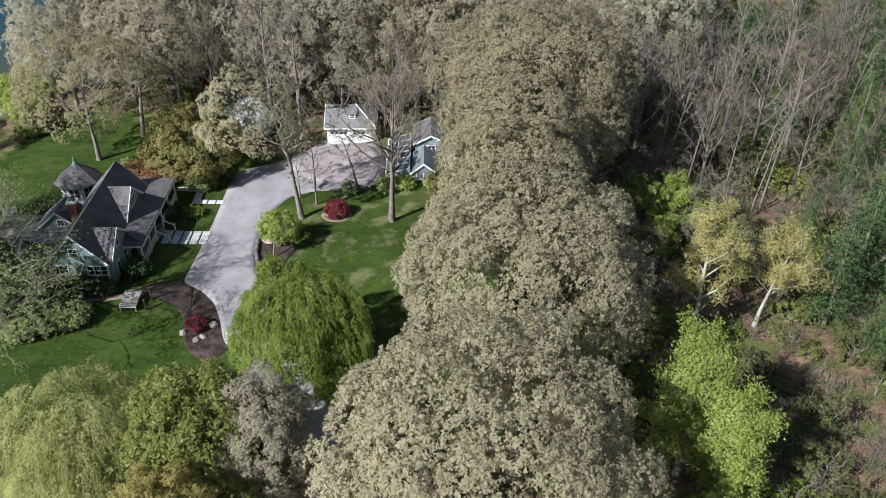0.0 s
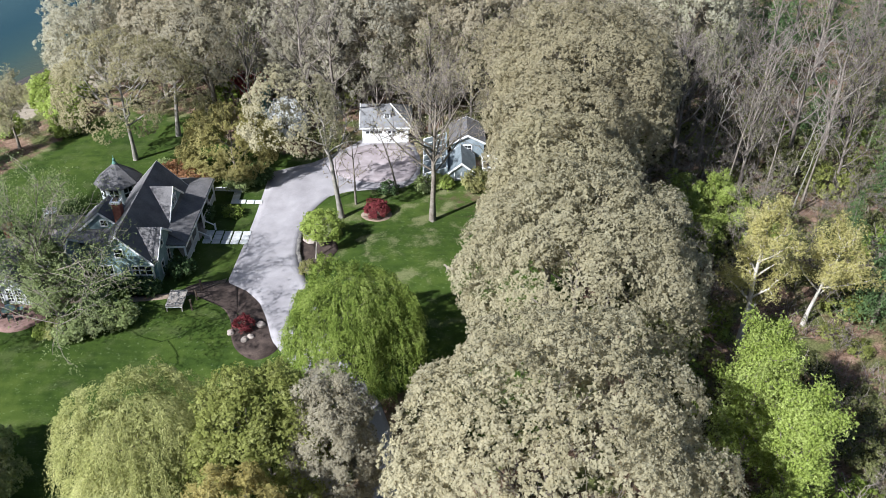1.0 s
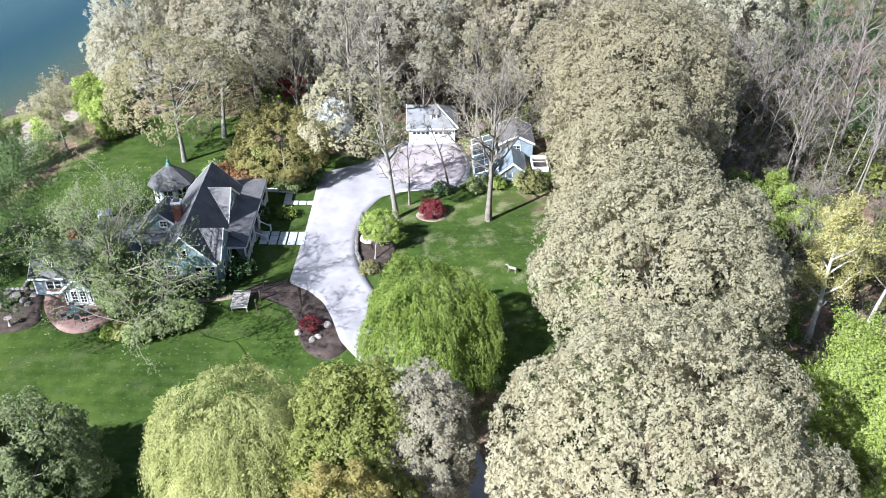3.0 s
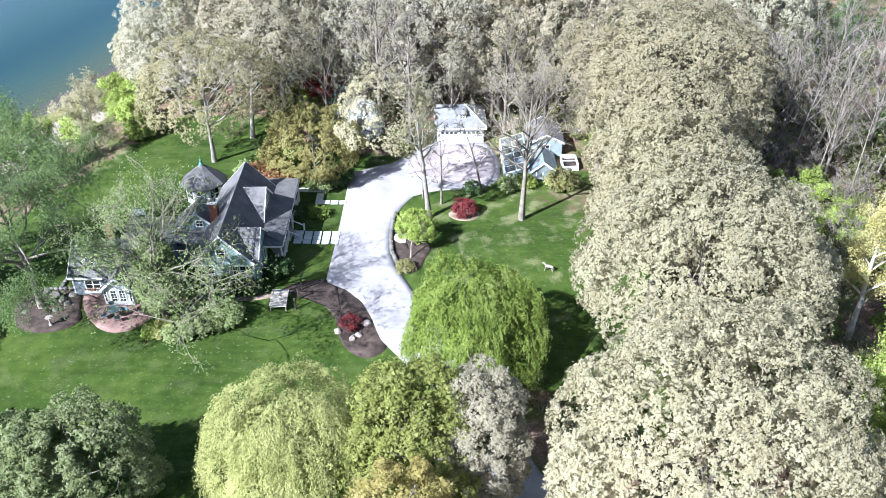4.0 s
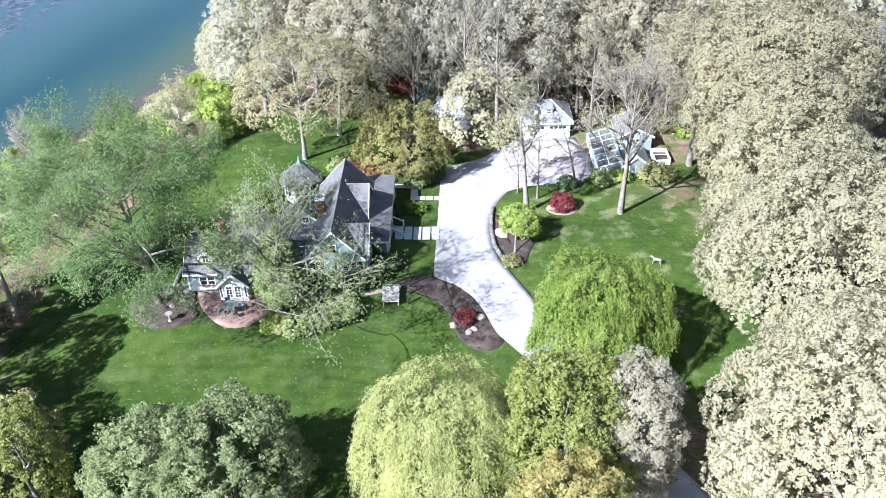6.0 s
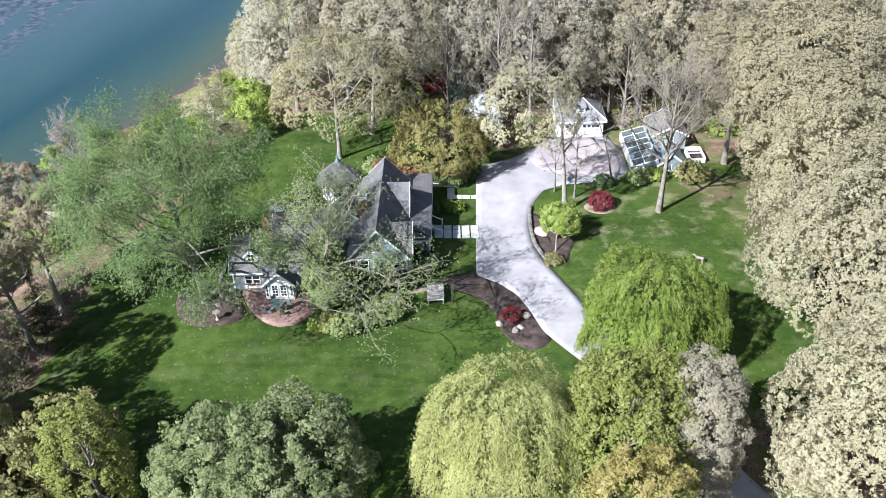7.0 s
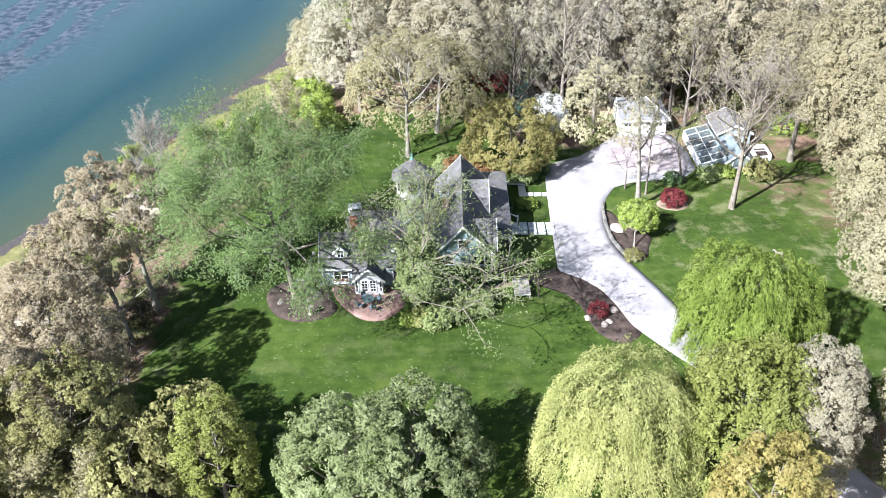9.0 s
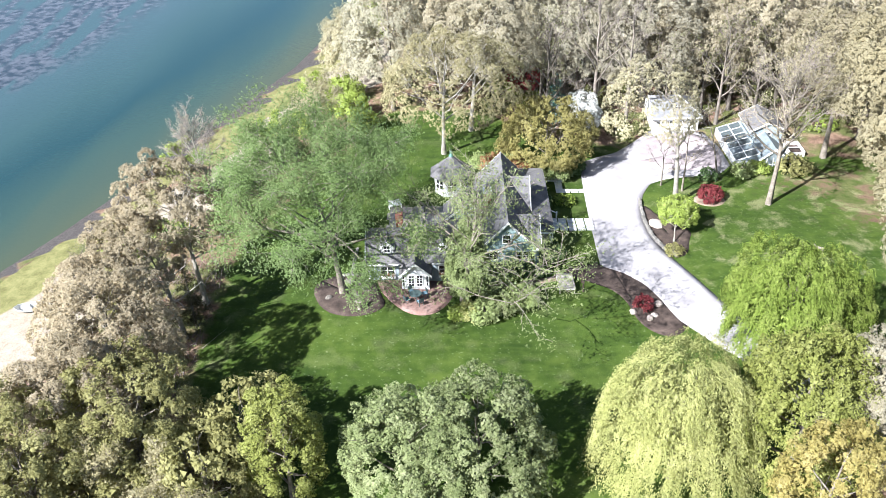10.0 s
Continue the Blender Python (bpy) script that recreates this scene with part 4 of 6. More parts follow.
def gable(parent, x0, x1, y0, y1, eave, ridge, along, roofmat, over=0.3, thick=0.16, ends=(1, 1)):
    """Two roof slabs with white rake boards; along: the ridge's axis. Returns nothing; the parts hang under parent."""
    if along == "y":
        m = (x0 + x1) / 2
        s = (ridge - eave) / (m - x0)
        a, b_ = y0 - over * ends[0], y1 + over * ends[1]
        for side in (-1, 1):
            e = m + side * (m - x0 + over)
            ze = eave - s * over
            part("roof", sheet([(m, a, ridge + 0.12), (e, a, ze + 0.12), (e, b_, ze + 0.12), (m, b_, ridge + 0.12)], thick), roofmat, parent)
            parts("fascia", [((min(e, e - side * 0.04), a, ze - 0.12), (max(e, e - side * 0.04), b_, ze + 0.0))], WHITE, parent)
            for k, yy in enumerate((a, b_)):
                if ends[k]:
                    part("rake_board", sheet([(m, yy - 0.03, ridge + 0.125), (e, yy - 0.03, ze + 0.125), (e, yy + 0.03, ze + 0.125), (m, yy + 0.03, ridge + 0.125)], 0.26), WHITE, parent)
    else:
        m = (y0 + y1) / 2
        s = (ridge - eave) / (m - y0)
        a, b_ = x0 - over * ends[0], x1 + over * ends[1]
        for side in (-1, 1):
            e = m + side * (m - y0 + over)
            ze = eave - s * over
            part("roof", sheet([(a, m, ridge + 0.12), (a, e, ze + 0.12), (b_, e, ze + 0.12), (b_, m, ridge + 0.12)], thick), roofmat, parent)
            for k, xx in enumerate((a, b_)):
                if ends[k]:
                    part("rake_board", sheet([(xx - 0.03, m, ridge + 0.125), (xx - 0.03, e, ze + 0.125), (xx + 0.03, e, ze + 0.125), (xx + 0.03, m, ridge + 0.125)], 0.26), WHITE, parent)


def build_house():
    h = thing("house", label="teal-shingled house with steep grey roofs, porch and turret", category="house")
    zb = -1.4
    # long gabled block, its ridge running away from the drive's foot
    part("wall", prism([(-32.5, zb), (-26.95, zb), (-26.95, 2.85), (-29.73, 5.78), (-32.5, 2.85)], 1, 88.9, 103.2), SIDING, h)
    gable(h, -32.5, -26.95, 88.9, 103.2, 2.85, 5.78, "y", ROOF, over=0.32)
    # cross gable with windows to the drive
    part("wall", prism([(89.3, zb), (94.2, zb), (94.2, 2.9), (91.7, 4.75), (89.3, 2.9)], 0, -29.5, -26.6), SIDING, h)
    gable(h, -29.6, -26.6, 89.3, 94.2, 2.9, 4.75, "x", ROOF, over=0.25, ends=(0, 1))
    # wide dormer over the porch
    part("wall", prism([(95.9, 2.4), (101.6, 2.4), (101.6, 2.95), (98.7, 5.3), (95.9, 2.95)], 0, -29.6, -27.05), SIDING, h)
    gable(h, -29.75, -27.05, 95.9, 101.6, 2.95, 5.3, "x", ROOF, over=0.2, ends=(0, 1))
    window(h, "x", 98.75, 3.75, 1.5, 0.95, 2, 2, -27.05, 1, 2)
    window(h, "x", 98.75, 4.5, 0.7, 0.4, 2, 1, -27.05, 1, 1)
    # west wing, gable to the front
    part("wall", prism([(-36.0, zb), (-31.6, zb), (-31.6, 2.9), (-33.5, 4.6), (-36.0, 2.4)], 1, 95.0, 98.0), SIDING, h)
    gable(h, -36.0, -31.0, 95.0, 98.0, 2.5, 4.6, "y", ROOF, over=0.25)
    window(h, "y", -33.25, 3.35, 0.62, 0.62, 2, 2, 95.0, -1)
    # low link behind the cottage
    part("wall", prism([(92.6, zb), (96.2, zb), (96.2, 2.3), (92.6, 2.3)], 0, -38.0, -32.5), SIDING, h)
    part("roof", sheet([(-38.2, 92.3, 2.45), (-32.3, 92.3, 2.75), (-32.3, 96.4, 2.75), (-38.2, 96.4, 2.45)], 0.18), ROOF, h)
    # windows of the front gable
    window(h, "y", -29.85, 3.75, 0.72, 0.85, 1, 2, 88.9, -1)
    window(h, "y", -31.6, 1.85, 1.7, 0.95, 1, 2, 88.9, -1, 2)
    window(h, "y", -27.95, 1.75, 1.85, 0.95, 1, 2, 88.9, -1, 3)
    # windows of the cross gable
    window(h, "x", 91.6, 3.45, 0.62, 1.1, 1, 2, -26.6, 1)
    window(h, "x", 90.75, 0.95, 0.66, 1.25, 1, 2, -26.6, 1)
    window(h, "x", 92.9, 0.95, 0.66, 1.25, 1, 2, -26.6, 1)
    parts("corner_board", [((-26.99, 88.86, zb), (-26.86, 88.98, 2.95)), ((-32.56, 88.86, zb), (-32.44, 88.98, 2.95))], WHITE, h)
    # porch
    fl = -0.35
    part("porch_floor", boxes(((-26.95, 94.3, zb), (-25.0, 105.9, fl))), WOOD_GREY, h)
    part("porch_floor", boxes(((-31.5, 103.2, zb), (-25.0, 105.9, fl))), WOOD_GREY, h)
    part("porch_roof", sheet([(-27.3, 94.25, 2.95), (-24.65, 93.0, 2.2), (-24.65, 106.3, 2.2), (-27.3, 103.3, 2.95)], 0.16), ROOF, h)
    part("porch_roof", sheet([(-27.3, 103.35, 2.95), (-24.65, 106.32, 2.2), (-31.6, 106.32, 2.2), (-31.6, 103.35, 2.95)], 0.16), ROOF, h)
    part("porch_roof", sheet([(-26.62, 92.6, 2.32), (-24.65, 92.6, 2.14), (-24.65, 93.4, 2.16), (-26.62, 94.3, 2.6)], 0.14), ROOF, h)
    parts("fascia", [((-24.68, 92.7, 1.86), (-24.60, 106.35, 2.06)), ((-31.6, 106.3, 1.86), (-24.68, 106.37, 2.06)), ((-26.6, 92.58, 1.86), (-24.68, 92.66, 2.06))], WHITE, h)
    ys = [92.8, 95.4, 97.6, 100.2, 103.0, 105.9]
    for y in ys:
        part("porch_post", boxes(((-24.92, y - 0.08, fl - 0.9), (-24.76, y + 0.08, 1.9))), WHITE, h)
    part("porch_floor", boxes(((-26.55, 92.8, zb), (-25.0, 94.3, fl))), WOOD_GREY, h)
    for a, b_ in ((92.88, 95.32), (95.48, 97.52), (100.28, 102.92), (103.08, 105.82)):
        rail = part("railing", boxes(((-24.88, a, 0.45), (-24.80, b_, 0.53)), ((-24.88, a, -0.25), (-24.80, b_, -0.19))), WHITE, h)
        k = int((b_ - a) / 0.16)
        for i in range(k):
            y = a + (i + 0.5) * (b_ - a) / k
            part("baluster", boxes(((-24.86, y - 0.02, -0.19), (-24.82, y + 0.02, 0.45))), WHITE, rail)
    # steps to the path, with white sides
    for k in range(4):
        part("step", boxes(((-25.0 + 0.3 * k, 97.9, -1.2), (-24.7 + 0.3 * k, 99.9, fl - 0.17 * k - 0.1))), WOOD_GREY, h)
    for y in (97.75, 100.0):
        bm = bmesh.new()
        sheet([(-24.8, y - 0.05, 0.55), (-24.8, y + 0.05, 0.55), (-23.6, y + 0.05, -0.1), (-23.6, y - 0.05, -0.1)], 0.1, bm)
        box(bm, (-23.66, y - 0.08, -1.2), (-23.5, y + 0.08, 0.05))
        part("stair_rail", bm, WHITE, h)
    part("door", boxes(((-26.97, 98.3, fl), (-26.90, 99.25, 1.7))), WOOD_DARK, h, "dark front door")
    for y in (96.4, 101.3):
        window(h, "x", y, 0.85, 0.9, 1.3, 1, 2, -26.95, 1)
    # chimney
    ch = part("chimney", boxes(((-31.95, 94.7, 2.5), (-31.15, 95.5, 5.75))), CHIMNEY_BRICK, h, "red brick chimney with a white cap")
    part("chimney_cap", boxes(((-32.05, 94.6, 5.75), (-31.05, 95.6, 5.95))), WHITE, ch)
    part("chimney_pot", boxes(((-31.8, 94.85, 5.95), (-31.3, 95.35, 6.12))), WOOD_DARK, ch)
    # turret
    n, cx, cy, r = 8, -35.3, 105.9, 2.1
    ang = [math.pi / 8 + i * 2 * math.pi / n for i in range(n)]
    bm = bmesh.new()
    lo = [bm.verts.new((cx + r * math.cos(a), cy + r * math.sin(a), zb)) for a in ang]
    hi = [bm.verts.new((cx + r * math.cos(a), cy + r * math.sin(a), 2.5)) for a in ang]
    for i in range(n):
        bm.faces.new([lo[i], lo[(i + 1) % n], hi[(i + 1) % n], hi[i]])
    bm.faces.new(hi)
    tw = part("turret", bm, WHITE_SIDING, h, "white eight-sided turret with a pointed roof")
    bm = bmesh.new()
    ap = bm.verts.new((cx, cy, 4.45))
    R = r + 0.55
    ed = [bm.verts.new((cx + R * math.cos(a), cy + R * math.sin(a), 2.35)) for a in ang]
    bt = [bm.verts.new((cx + R * math.cos(a), cy + R * math.sin(a), 2.22)) for a in ang]
    for i in range(n):
        bm.faces.new([ed[i], ed[(i + 1) % n], ap])
        bm.faces.new([bt[i], bt[(i + 1) % n], ed[(i + 1) % n], ed[i]])
    bm.faces.new(bt[::-1])
    part("turret_roof", bm, ROOF, tw)
    for a in ang:
        m = a + math.pi / n
        w = boxes(((r * 0.925, -0.48, 0.85), (r * 0.955, 0.48, 1.95)))
        bmesh.ops.transform(w, matrix=pose(cx, cy, 0, 0, 0, math.degrees(m)), verts=w.verts)
        part("pane", w, GLASS, tw, "dark window glass")
        w = boxes(((r * 0.955, -0.03, 0.85), (r * 0.975, 0.03, 1.95)), ((r * 0.955, -0.48, 1.37), (r * 0.975, 0.48, 1.43)))
        bmesh.ops.transform(w, matrix=pose(cx, cy, 0, 0, 0, math.degrees(m)), verts=w.verts)
        part("muntin", w, WHITE, tw)
    bm = bmesh.new()
    bmesh.ops.create_cone(bm, cap_ends=True, segments=10, radius1=0.3, radius2=0.12, depth=0.35, matrix=Matrix.Translation((cx, cy, 4.5)))
    bmesh.ops.create_uvsphere(bm, u_segments=10, v_segments=6, radius=0.17, matrix=Matrix.Translation((cx, cy, 4.8)))
    bmesh.ops.create_cone(bm, cap_ends=True, segments=6, radius1=0.04, radius2=0.015, depth=0.5, matrix=Matrix.Translation((cx, cy, 5.1)))
    part("finial", bm, COPPER, tw, "green copper finial")
    return h


build_house()


def build_cottage():
    c = thing("cottage", label="blue-grey cottage with dark roof, dormer and white gabled entry", category="house")
    zb = 0.2
    part("wall", prism([(86.9, zb), (92.3, zb), (92.3, 2.85), (89.6, 4.95), (86.9, 2.85)], 0, -43.6, -35.0), COTTAGE, c)
    gable(c, -43.6, -35.0, 86.9, 92.3, 2.85, 4.95, "x", ROOF, over=0.3)
    parts("corner_board", [((-43.64, 86.85, zb), (-43.52, 86.97, 2.8)), ((-35.1, 86.85, zb), (-34.97, 86.97, 2.8))], WHITE, c)
    parts("gutter", [((-43.9, 86.5, 2.55), (-40.6, 86.6, 2.68)), ((-37.3, 86.5, 2.55), (-34.7, 86.6, 2.68))], WHITE, c)
    for u in (-41.75, -35.95):
        window(c, "y", u, 1.75, 1.35, 0.85, 1, 2, 86.9, -1, 2)
        bx = part("window_box", boxes(((u - 0.75, 86.55, 0.95), (u + 0.75, 86.85, 1.18))), WHITE, c)
        p = np.stack([u - 0.7 + 1.4 * rng.random(60), 86.6 + 0.25 * rng.random(60), 1.2 + 0.15 * rng.random(60)], 1)
        v, q = tuft_blades(p, unit(rng.normal(size=p.shape) + np.array([0, 0, 0.8])), 0.14, 3)
        part_mesh("flowers", leaf_mesh("flowers", v, q), LEAF["rust"], bx)
    # gabled entry
    part("wall", prism([(-40.3, zb), (-37.6, zb), (-37.6, 2.35), (-38.95, 3.55), (-40.3, 2.35)], 1, 85.35, 88.0), WHITE_SIDING, c, "white panelled entry bay")
    gable(c, -40.3, -37.6, 85.35, 89.2, 2.35, 3.6, "y", ROOF, over=0.28, ends=(1, 0))
    for u in (-39.35, -38.55):
        window(c, "y", u, 1.5, 0.5, 1.25, 2, 4, 85.35, -1)
    for u in (-40.1, -37.8):
        window(c, "y", u, 1.5, 0.16, 1.2, 1, 3, 85.35, -1)
    # dormer
    part("wall", prism([(-42.3, 3.1), (-41.1, 3.1), (-41.1, 4.15), (-41.7, 4.7), (-42.3, 4.15)], 1, 87.45, 89.3), WHITE_SIDING, c)
    gable(c, -42.3, -41.1, 87.45, 89.3, 4.15, 4.72, "y", ROOF, over=0.14, thick=0.1, ends=(1, 0))
    window(c, "y", -41.7, 3.9, 0.55, 0.75, 2, 2, 87.45, -1)
    part("wall", prism([(-36.6, 3.1), (-35.8, 3.1), (-35.8, 4.1), (-36.2, 4.5), (-36.6, 4.1)], 1, 87.6, 89.3), WHITE_SIDING, c)
    gable(c, -36.6, -35.8, 87.6, 89.3, 4.1, 4.5, "y", ROOF, over=0.12, thick=0.1, ends=(1, 0))
    window(c, "y", -36.2, 3.8, 0.4, 0.6, 1, 2, 87.6, -1)
    part("chimney", boxes(((-40.9, 90.3, 3.8), (-40.2, 91.0, 6.0))), CHIMNEY_BRICK, c, "red brick chimney")
    return c


build_cottage()


def build_garage():
    g = thing("garage", label="white two-door garage with pale hipped roof", category="garage")
    zb = -1.6
    x0, x1, y0, y1 = -8.9, -3.1, 119.9, 126.0
    part("wall", boxes(((x0, y0, zb), (x1, y1, 1.95))), WHITE_SIDING, g)
    part("gable_wall", prism([(y0, 1.95), (y1, 1.95), (122.95, 3.4)], 0, x0, x0 + 0.15), WHITE_SIDING, g)
    e, a, b_, m = 1.85, y0 - 0.4, y1 + 0.4, 122.95
    ra, rb = (x0 - 0.3, m, 3.55), (-5.4, m, 3.55)
    fl, fr, bl, br = (x0 - 0.3, a, e), (x1 + 0.4, a, e), (x0 - 0.3, b_, e), (x1 + 0.4, b_, e)
    part("roof", sheet([ra, fl, fr, rb], 0.14), ROOF_PALE, g)
    part("roof", sheet([rb, fr, br], 0.14), ROOF_PALE, g)
    part("roof", sheet([rb, br, bl, ra], 0.14), ROOF_PALE, g)
    part("fascia", boxes(((x0 - 0.3, a - 0.03, e - 0.24), (x1 + 0.4, a, e - 0.02))), WHITE, g)
    part("fascia", boxes(((x1 + 0.4, a, e - 0.24), (x1 + 0.43, b_, e - 0.02))), WHITE, g)
    part("rake_board", sheet([(x0 - 0.36, m, 3.58), (x0 - 0.36, a, e + 0.03), (x0 - 0.28, a, e + 0.03), (x0 - 0.28, m, 3.58)], 0.24), WHITE, g)
    part("hip_cap", sheet([(rb[0] - 0.06, rb[1], 3.6), (fr[0] - 0.08, fr[1], e + 0.06), (fr[0] + 0.06, fr[1] + 0.1, e + 0.06), (rb[0] + 0.06, rb[1] + 0.06, 3.6)], 0.1), WHITE, g)
    part("wall", boxes(((-6.2, 120.9, 2.2), (-5.3, 122.6, 3.15))), WHITE_SIDING, g)
    window(g, "y", -5.75, 2.78, 0.5, 0.5, 2, 2, 120.9, -1)
    part("roof", sheet([(-6.35, 120.75, 3.2), (-5.15, 120.75, 3.2), (-5.15, 122.8, 3.42), (-6.35, 122.8, 3.42)], 0.08), ROOF_PALE, g)
    for u in (-7.4, -4.6):
        d = part("garage_door", boxes(((u - 1.2, y0 - 0.06, -1.3), (u + 1.2, y0 + 0.02, 1.35))), WHITE, g, "white panelled garage door with a row of lights")
        for k in range(4):
            a = u - 1.05 + 0.55 * k
            part("pane", boxes(((a, y0 - 0.075, 0.86), (a + 0.42, y0 - 0.055, 1.18))), GLASS, d)
            for r in range(3):
                part("panel", boxes(((a - 0.02, y0 - 0.078, -1.15 + 0.66 * r), (a + 0.45, y0 - 0.06, -0.62 + 0.66 * r))), WHITE, d)
        parts("door_trim", [((u - 1.32, y0 - 0.08, -1.4), (u - 1.2, y0, 1.48)), ((u + 1.2, y0 - 0.08, -1.4), (u + 1.32, y0, 1.48)), ((u - 1.2, y0 - 0.08, 1.35), (u + 1.2, y0, 1.48))], WHITE, g)
    parts("corner_board", [((x1 - 0.1, y0 - 0.03, zb), (x1 + 0.03, y0 + 0.1, 1.75)), ((x0 - 0.03, y0 - 0.03, zb), (x0 + 0.1, y0 + 0.1, 1.75))], WHITE, g)
    return g


build_garage()


def build_glasshouse():
    g = thing("greenhouse", label="white-framed greenhouse with cloudy glazing and low white wall", category="greenhouse")
    zb = -1.3
    gl = -0.55
    # low white knee wall beside the drive
    parts("knee_wall", [((-1.15, 109.2, zb), (-0.95, 118.6, gl + 1.25)), ((-0.95, 109.2, zb), (0.6, 109.4, gl + 1.25))], WHITE_SIDING, g)
    for k in range(7):
        y = 109.5 + 1.5 * k
        part("rafter", sheet([(-1.1, y, gl + 1.3), (1.6, y, gl + 2.1), (1.6, y + 0.07, gl + 2.1), (-1.1, y + 0.07, gl + 1.3)], 0.09), WHITE, g)
        if k < 6:
            part("pane", sheet([(-1.0, y + 0.07, gl + 1.28), (1.55, y + 0.07, gl + 2.03), (1.55, y + 1.5, gl + 2.03), (-1.0, y + 1.5, gl + 1.28)], 0.02),
                 POLY if k == 1 else POLY_DARK, g)
    part("purlin", sheet([(0.2, 109.5, gl + 1.74), (0.28, 109.5, gl + 1.76), (0.28, 118.55, gl + 1.76), (0.2, 118.55, gl + 1.74)], 0.06), WHITE, g)
    for y in (109.42, 118.4):
        part("end_wall", prism([(-0.95, zb), (1.6, zb), (1.6, gl + 2.0), (-0.95, gl + 1.22)], 1, y, y + 0.14), COTTAGE, g, "blue-grey boarded end")
    for u in (-0.6, 0.15, 0.9):
        part("pane", boxes(((u, 109.39, gl + 0.35), (u + 0.62, 109.42, gl + 1.15))), POLY, g)
    part("back_wall", boxes(((1.6, 109.4, zb), (1.8, 118.6, gl + 2.15))), COTTAGE, g)
    # gable-fronted glazed house
    part("glazed_front", prism([(1.85, zb), (5.0, zb), (5.0, gl + 1.5), (3.35, gl + 2.75), (1.85, gl + 1.5)], 1, 109.3, 113.8), POLY, g, "cloudy glazed gable")
    gable(g, 1.85, 5.0, 109.3, 113.8, gl + 1.5, gl + 2.75, "y", POLY, over=0.15, thick=0.06)
    for u in (1.9, 2.6, 3.35, 4.1, 4.95):
        part("glazing_bar", boxes(((u - 0.04, 109.24, zb), (u + 0.04, 109.3, gl + 1.55))), WHITE, g)
    part("glazing_bar", boxes(((1.85, 109.24, gl + 0.7), (5.0, 109.3, gl + 0.78))), WHITE, g)
    return g


build_glasshouse()


def build_cold_frame():
    z = H(7, 112)
    c = thing("cold_frame", 6.9, 112.6, z, 0, "white wooden cold frame standing open", "cold frame")
    for a, b_ in (((-0.95, -1.3, 0), (-0.85, 1.3, 0.8)), ((0.85, -1.3, 0), (0.95, 1.3, 0.8)), ((-0.85, -1.3, 0), (0.85, -1.2, 0.65)), ((-0.85, 1.2, 0), (0.85, 1.3, 0.9))):
        part("side", boxes((a, b_)), WHITE, c)
    part("soil", boxes(((-0.85, -1.2, 0), (0.85, 1.2, 0.4))), MULCH, c)
    part("bar", boxes(((-0.85, -0.05, 0.66), (0.85, 0.05, 0.74))), WHITE, c)
    return c


build_cold_frame()


def potting_shed():
    c = thing("potting_shed", 4.3, 117.6, H(4.3, 117.6), 0, "low dark-roofed shed behind the greenhouse", "shed")
    part("wall", prism([(-2.0, -0.3), (2.0, -0.3), (2.0, 2.0), (0, 3.0), (-2.0, 2.0)], 1, -2.4, 2.4), COTTAGE, c)
    gable(c, -2.0, 2.0, -2.4, 2.4, 2.0, 3.0, "y", ROOF, over=0.25)
    window(c, "y", 0.0, 1.2, 0.9, 0.8, 2, 2, -2.4, -1)


potting_shed()


# ---------------------------------------------------------------- garden things
def stone_mesh(name, sx, sy, sz, seed):
    bm = bmesh.new()
    bmesh.ops.create_icosphere(bm, subdivisions=2, radius=1.0)
    for v in bm.verts:
        k = 1 + 0.28 * noise.noise(v.co * 1.4 + Vector((seed, 0, 0))) + 0.10 * noise.noise(v.co * 3.5 + Vector((0, seed, 0)))
        v.co = Vector((v.co.x * sx * k, v.co.y * sy * k, max(v.co.z * k, -0.4) * sz))
    me = bpy.data.meshes.new(name)
    bm.to_mesh(me)
    bm.free()
    return me


def boulder(x, y, sx, sy, sz, mat, label, seed, group=""):
    me = stone_mesh("boulder", sx, sy, sz, seed)
    me.materials.append(mat)
    ob = new("boulder", me)
    ob.matrix_basis = pose(x, y, H(x, y) + sz * 0.3, 0, 0, seed * 77 % 360)
    return tagged(ob, label, "boulder", group)


STONE_DARK = material("dark_fieldstone", [(0.09, 0.08, 0.07), (0.15, 0.135, 0.12), (0.22, 0.20, 0.18)], 1.4, 8.0, 0.92, 0.8, obj_random=0.2)
for k, (x, y, s) in enumerate([(-18.3, 81.6, 0.42), (-15.7, 82.6, 0.52), (-16.9, 80.6, 0.42), (-16.4, 81.0, 0.36)]):
    boulder(x, y, s * 0.95, s * 0.8, s * 0.6, STONE_PALE, "rounded pale boulder in the mulch bed", k + 1.3, "boulders in the bed")
for k, (x, y, s) in enumerate([(-45.6, 86.8, 0.6), (-44.6, 86.0, 0.5), (-45.9, 85.3, 0.45), (-43.9, 85.4, 0.42), (-43.9, 86.9, 0.5), (-46.6, 87.4, 0.45), (-44.7, 84.4, 0.35), (-47.4, 84.2, 0.4)]):
    boulder(x, y, s * 0.95, s * 0.8, s * 0.5, STONE_DARK, "dark fieldstone by the patio", k + 5.1, "stones by the patio")

boulder(-13.0, 97.3, 0.95, 0.75, 0.35, STONE_PALE, "flat pale boulder in the island bed", 3.7)

